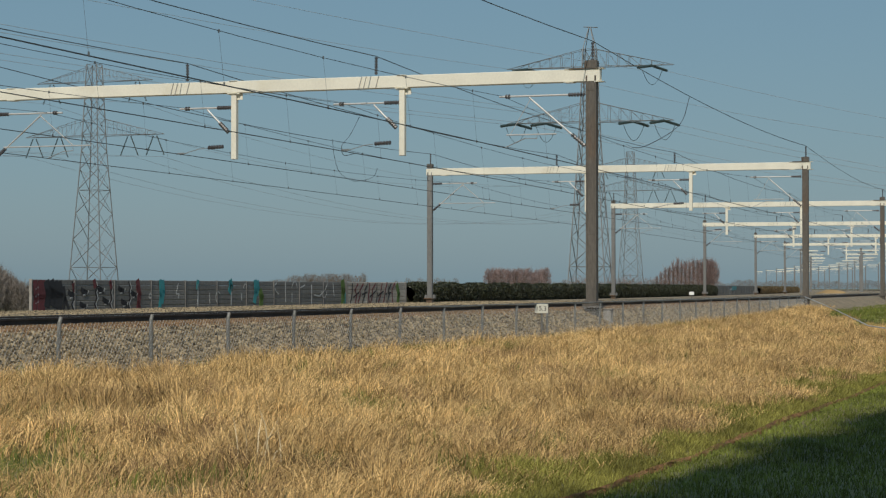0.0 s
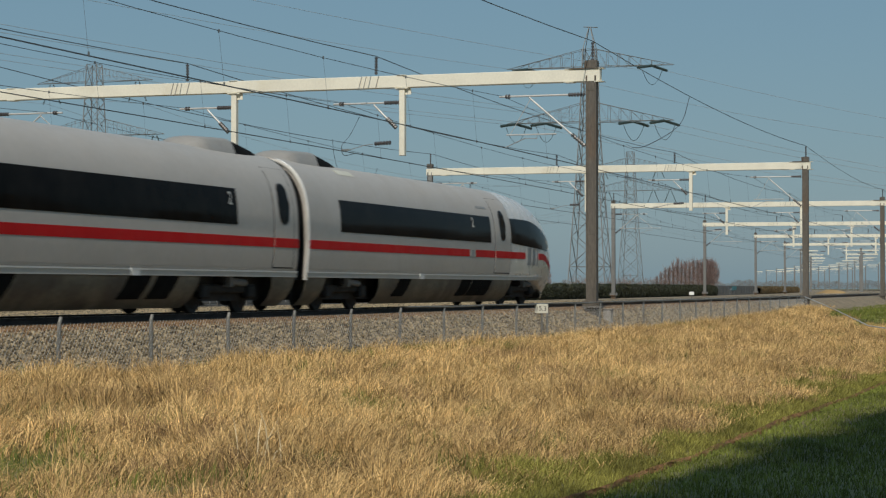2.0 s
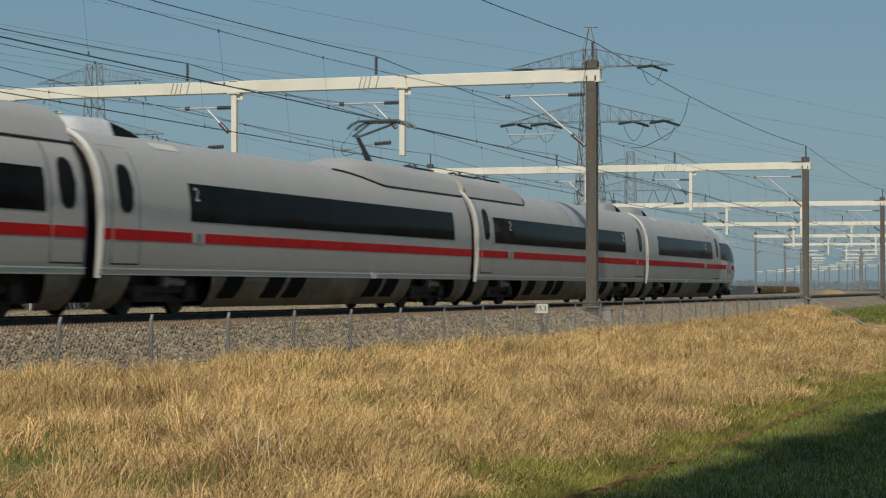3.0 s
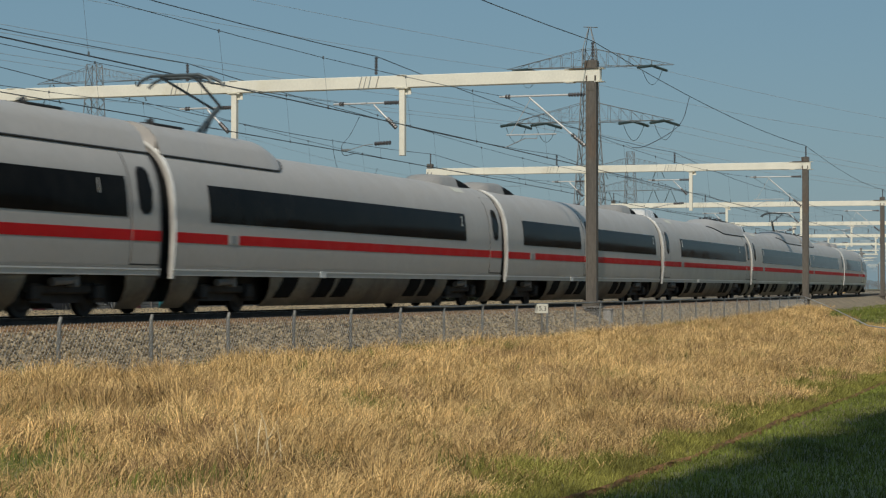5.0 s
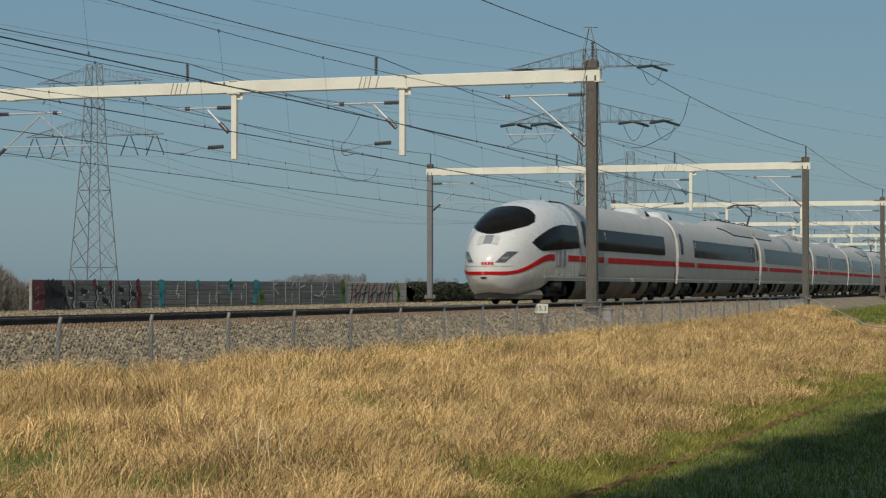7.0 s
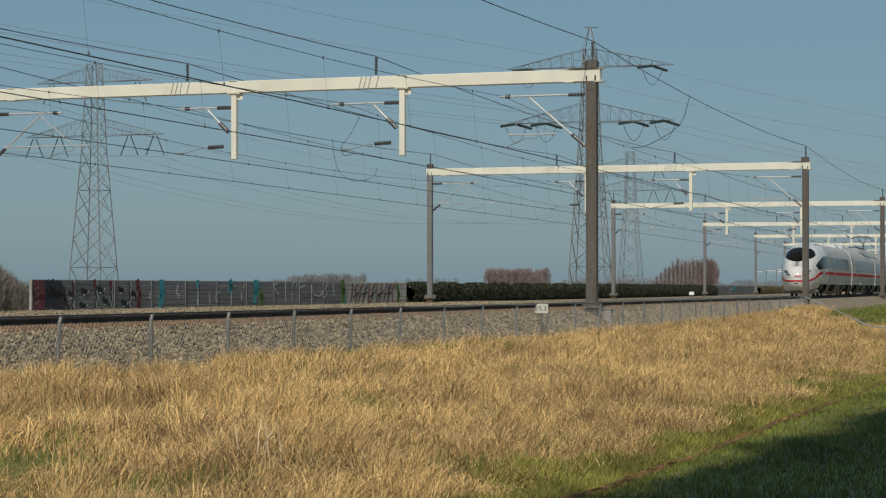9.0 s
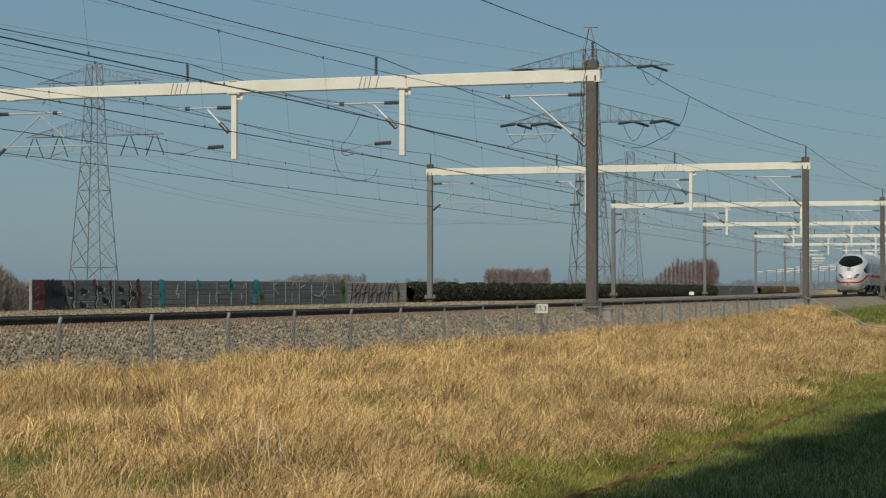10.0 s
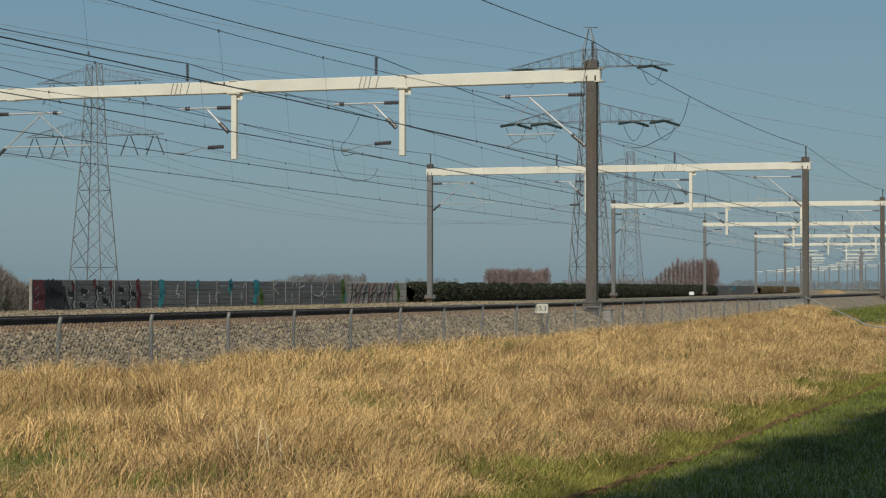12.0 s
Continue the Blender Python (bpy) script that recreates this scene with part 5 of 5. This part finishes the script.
for k in range(34):      # low wood on the horizon
    d = 1300
    bare_tree((0.055 + 0.175 * k / 33) * d, d, 6.5 + rt.uniform(-1.5, 2.0), 11.0, M["twiggrey"], 440 + k, 1000)


for k in range(34):      # row beside the road across the meadow, mirrored in the train windows
    p = P(30 + 8.5 * k, 60 + 5 * math.sin(k * 1.9), 0)
    bare_tree(p.x, p.y, 15.0 + rt.uniform(-2.5, 3.0), 9.0, M["twiggrey"], 520 + k, 1500)


def sand_heap():
    bm = bmesh.new()
    bmesh.ops.create_icosphere(bm, subdivisions=4, radius=1.0)
    for v in bm.verts:
        v.co *= 1 + 0.12 * noise.noise(v.co * 2.3)
        v.co.x, v.co.y, v.co.z = v.co.x * 3.2, v.co.y * 2.4, max(v.co.z, -0.2) * 1.5
    ob = part("sand_heap", bm, M["sand"], None, smooth=True)
    ob.matrix_world = Matrix.Translation((0.191 * 330, 330, -1.2))
    tagged(ob, "low heap of orange-brown sand beyond the track", "sand heap")


sand_heap()


# ---------------------------------------------------------------- tall trees behind the viewer that shade the lawn
def shade_tree(x, y, height, dense, seed):
    r = np.random.RandomState(seed)
    g = thing("roadside_tree", Matrix.Translation((x, y, -1.3)), "tall slender roadside tree shading the lawn", "tree", "roadside trees")
    bm = bmesh.new()
    add_tube(bm, (0, 0, 0), (0, 0, height * 0.88), 0.42, 10, r2=0.08)
    for k in range(24):
        a, h = r.uniform(0, 6.28), height * (0.42 + 0.02 * k)
        add_tube(bm, (0, 0, h), (1.5 * math.cos(a), 1.5 * math.sin(a), h + 2.6), 0.08, 6, r2=0.03)
    part("trunk", bm, M["bark"], g)
    pts = []
    for k in range(dense):
        h = r.uniform(height * 0.42, height)
        w = 1.5 * min(1, (height + 0.6 - h) / 6)
        c = np.array([r.normal(0, w * 0.7), r.normal(0, w * 0.7), h])
        pts.append(c + r.normal(0, 0.42, (170, 3)))
    c = cards("crown", np.concatenate(pts), 0.17, M["leaf"], seed)
    c.parent = g


for k, (x, y, height, dense) in enumerate(((0.6, -3.6, 24.0, 120), (1.85, -4.0, 28.6, 140), (3.3, -3.0, 32.0, 140), (5.0, -3.4, 37.0, 110), (6.9, -2.4, 41.0, 80))):
    shade_tree(x, y, height, dense, 70 + k)


# ---------------------------------------------------------------- ballast stones on the near shoulder
def ballast_stones():
    r = np.random.RandomState(11)
    base = np.array([(1, 0, -0.5), (-0.5, 0.9, -0.5), (-0.5, -0.9, -0.5), (0.5, 0.9, 0.5), (0.5, -0.9, 0.5), (-1, 0, 0.5)], float) * 0.62
    tri = [(0, 2, 1), (3, 5, 4), (0, 1, 3), (0, 3, 4), (0, 4, 2), (1, 5, 3), (1, 2, 5), (2, 4, 5)]
    n = 100000
    s = -14 + 88 * r.uniform(0, 1, n) ** 1.35
    lat = r.uniform(0.9, 4.75, n)
    beyond = np.arange(n) >= 68000
    lat[beyond] = r.uniform(-23.6, -0.95, beyond.sum())
    z = np.interp(lat, [-23.9, -22.4, -19.6, -0.9, 0.9, 2.3, 2.75, 4.75], [-0.40, -0.39, -0.37, -0.12, -0.155, -0.165, -0.21, -1.22])
    s = s + np.where(lat < 0, -lat * 1.4, 0)
    x, y = track_xy(s, lat)
    q = r.normal(size=(n, 4))
    q /= np.linalg.norm(q, axis=1)[:, None]
    a, b, c, d = q.T
    R = np.stack([1 - 2 * (c * c + d * d), 2 * (b * c - d * a), 2 * (b * d + c * a), 2 * (b * c + d * a), 1 - 2 * (b * b + d * d), 2 * (c * d - b * a),
                  2 * (b * d - c * a), 2 * (c * d + b * a), 1 - 2 * (b * b + c * c)], 1).reshape(-1, 3, 3)
    size = r.uniform(0.028, 0.062, (n, 1, 1)) * (1 + 0.006 * np.clip(s, 0, 100))[:, None, None]
    shape = base[None] * size * r.uniform(0.7, 1.3, (n, 1, 3))
    v = np.einsum("nij,nkj->nki", R, shape) + np.stack([x, y, z], 1)[:, None, :]
    rusty = (lat > 0) & (lat + r.normal(0, 0.2, n) < 2.6)
    for pick, mat, label in ((~rusty, "stone", "loose grey-brown crushed ballast stones on the shoulder"), (rusty, "stonerust", "rust-stained ballast stones beside the rail")):
        m = int(pick.sum())
        f = (np.array(tri)[None] + 6 * np.arange(m)[:, None, None]).reshape(-1, 3)
        tagged(mesh_object("ballast_stones", v[pick].reshape(-1, 3).tolist(), f.tolist(), M[mat]), label, "ballast", kind="stuff")


ballast_stones()


# ---------------------------------------------------------------- grasses
def blades(name, s, lat, z, length, width, lean, mat, label, seed, curl=0.5, way=None, spread=1.0):
    """Bent two-segment blades, one for each place."""
    r = np.random.RandomState(seed)
    n = len(s)
    x, y = track_xy(s, lat)
    root = np.stack([x, y, z], 1)
    a = r.uniform(0, 2 * math.pi, n) if way is None else way + r.normal(0, spread, n)
    wind = np.stack([np.cos(a), np.sin(a)], 1) * lean[:, None]
    wind[:, 0] += 0.10
    up = np.stack([wind[:, 0] * 0.5, wind[:, 1] * 0.5, np.ones(n)], 1)
    mid = root + up * (length * 0.55)[:, None]
    tip = mid + np.stack([wind[:, 0] * (1 + curl), wind[:, 1] * (1 + curl), 1 - 0.52 * np.clip(lean, 0, 2.6)], 1) * (length * 0.5)[:, None]
    b = r.uniform(-0.7, 0.7, n)
    e = np.stack([np.cos(b), np.sin(b), np.zeros(n)], 1) * (width * 0.5)[:, None]
    v = np.stack([root - e, root + e, mid + e * 0.8, mid - e * 0.8, tip], 1).reshape(-1, 3)
    k = 5 * np.arange(n)
    f = [(i, i + 1, i + 2, i + 3) for i in k.tolist()] + [(i + 3, i + 2, i + 4) for i in k.tolist()]
    ob = mesh_object(name, v.tolist(), f, mat)
    return tagged(ob, label, "grass", kind="stuff")


def patchy(s, lat, f, seed):
    return np.sin(s * f + seed) * np.sin(lat * f * 1.7 + seed * 2.1) + 0.6 * np.sin(s * f * 2.3 - lat * f * 1.9 + seed * 0.7)


CLUMPS = ((-16.0, 9.7, 0.45), (-21.6, 10.7, 0.5), (-22.2, 12.6, 0.35), (-21.7, 13.1, 0.35), (-8.1, 4.6, 0.5), (-14.9, 14.0, 0.4), (4.5, 5.9, 0.9),
          (-19.7, 10.2, 0.3), (-12.4, 15.5, 0.5), (-19.4, 13.0, 0.25), (1.8, 14.9, 0.6), (-9.9, 10.0, 0.3))


def greenness(s, lat):
    """Where green shoots come through the straw."""
    g = patchy(s, lat, 0.55, 1.7) * 0.36 + 0.36 * patchy(s, lat, 1.5, 4.2)
    for cs, cl, cr in CLUMPS:
        g = g + 1.4 * np.exp(-(((s - cs) / (cr * 1.5)) ** 2 + ((lat - cl) / cr) ** 2))
    return g + np.interp(lat - edge_lat(s), [-11.1, -10.2, -0.95, -0.5, -0.2], [0.5, 0.0, 0.0, 0.7, 1.6])


def bank(s, lat):
    """Where the tall straw grows."""
    return (lat < edge_lat(s) - 0.34 - 0.22 * np.sin(s * 0.8) - 0.14 * np.sin(s * 2.1 + lat)) & (s < np.interp(lat, [4.6, 6, 9, 12, 15], [75, 67, 55, 45, 38]) + 3 * np.sin(lat * 3.0))


def grasses():
    r = np.random.RandomState(21)

    def places(n, s0, s1, l0, l1, power=1.0):
        return s0 + (s1 - s0) * r.uniform(0, 1, n) ** power, r.uniform(l0, l1, n)

    # tufts of straw, combed together in patches, higher on their own small mounds
    tufts = 31000
    ts, tl = places(tufts, -27, 80, 4.7, 15.4, 1.4)
    keep = (greenness(ts, tl) < 0.55 + r.normal(0, 0.12, tufts)) & bank(ts, tl)
    ts, tl = ts[keep], tl[keep]
    per = 16
    mound = 0.5 + 0.5 * np.clip(patchy(ts, tl, 1.9, 0.4) * 0.6 + 0.5 * patchy(ts, tl, 4.1, 2.2), -1, 1)
    s = np.repeat(ts, per) + r.normal(0, 0.075, len(ts) * per)
    l = np.repeat(tl, per) + r.normal(0, 0.075, len(ts) * per)
    hh = np.repeat(r.uniform(0.7, 1.2, len(ts)) * (0.52 + 0.78 * mound), per)
    comb = np.repeat(0.2 + 1.35 * r.uniform(0.0, 1.0, len(ts)) ** 1.3 + 0.4 * (1 - mound), per)
    way = np.repeat(1.5 + 2.4 * patchy(ts, tl, 0.9, 5.1) + 1.3 * patchy(ts, tl, 2.7, 1.1) + r.normal(0, 1.2, len(ts)), per)
    ln = 0.37 * hh * r.uniform(0.5, 1.3, len(s)) * np.interp(l, [4.7, 5.6, 13, 15.4], [0.75, 1, 1, 0.7])
    wd = 0.0068 * (1 + 0.009 * np.clip(s + 25, 0, 150)) * r.uniform(0.6, 1.4, len(s))
    lean = comb * r.uniform(0.5, 1.5, len(s))
    dead = np.repeat(patchy(ts, tl, 0.8, 2.9) - 0.5 * (mound - 0.5) + r.normal(0, 0.55, len(ts)) > 1.0, per)
    for name, pick, mat, label, seed in (("dry_grass", ~dead, M["straw"], "tall dry straw-coloured grass on the railway bank", 31),
                                         ("withered_grass", dead, M["deadgrass"], "withered brown grass tufts among the straw", 37)):
        blades(name, s[pick], l[pick], ground_z(l[pick], s[pick]) - 0.03, ln[pick], wd[pick], lean[pick], mat, label, seed, way=way[pick], spread=1.1)
    # a flattened layer of old straw beneath
    n = 90000
    s, l = places(n, -27, 80, 4.8, 15.3, 1.3)
    keep = ((greenness(s, l) < 0.6) & bank(s, l)) | ((r.uniform(0, 1, n) < 0.45) & (l < edge_lat(s) - 0.1) & (l > 13) & (s < 35))
    s, l = s[keep], l[keep]
    blades("matted_straw", s, l, ground_z(l, s) + 0.02, r.uniform(0.10, 0.26, len(s)), 0.0065 * (1 + 0.012 * np.clip(s + 25, 0, 150)), r.uniform(1.0, 2.4, len(s)), M["straw"],
           "matted flattened dry straw between the tufts", 32)
    # green shoots among the straw and along its lower edge
    n = 210000
    s, l = places(n, -27, 95, 4.5, 15.85, 1.4)
    low = r.uniform(0, 1, n) < 0.4
    l = np.where(low, r.uniform(14.5, 15.85, n), l)
    keep = (greenness(s, l) > 0.44 + r.uniform(-0.2, 0.3, n)) & (l < edge_lat(s) + 0.03)
    s, l = s[keep], l[keep]
    strip = l > edge_lat(s) - 1.4
    for pick, mat, label, seed in ((strip, M["verge"], "short yellow-green grass along the foot of the bank", 33), (~strip, M["green"], "fresh green grass tufts among the straw", 38)):
        q, w = s[pick], l[pick]
        blades("green_shoots", q, w, ground_z(w, q) - 0.02, r.uniform(0.16, 0.38, len(q)) * np.interp(w - edge_lat(q), [-1.2, -0.3], [1, 0.45]), 0.0085 * (1 + 0.014 * np.clip(q + 25, 0, 150)),
               r.uniform(0.2, 0.9, len(q)), mat, label, seed)
    # mown lawn beyond the rut
    n = 150000
    s, l = places(n, -30, 70, 15.2, 23, 1.6)
    keep = l > edge_lat(s) + 0.06
    s, l = s[keep], l[keep]
    n = len(s)
    blades("lawn", s, l, ground_z(l, s) - 0.015, r.uniform(0.06, 0.13, n), 0.008 * (1 + 0.02 * np.clip(s + 30, 0, 150)), r.uniform(0.2, 1.0, n), M["green"],
           "short mown green lawn", 34)
    # green bank past the end of the fence
    n = 60000
    s, l = places(n, 44, 190, 3.9, 16)
    keep = ~bank(s, l)
    s, l = s[keep], l[keep]
    n = len(s)
    blades("bank_grass", s, l, np.maximum(ground_z(l, s), np.interp(l, [2.75, 4.75], [-0.24, -1.25])) - 0.02, r.uniform(0.08, 0.2, n), np.full(n, 0.035), r.uniform(0.2, 0.9, n), M["green"], "green grass on the far bank", 35)


grasses()


def reed_stalks():
    """A few tall pale stalks standing out of the straw."""
    r = np.random.RandomState(4)
    n = 9
    s, l = -19.8 + r.normal(0, 0.12, n), 12.55 + r.normal(0, 0.14, n)
    blades("reed_stalks", s, l, ground_z(l, s), r.uniform(0.3, 0.95, n), np.full(n, 0.015), r.uniform(0.05, 0.9, n), M["reed"], "pale broken reed stalks", 36, curl=0.2)


reed_stalks()

motions()
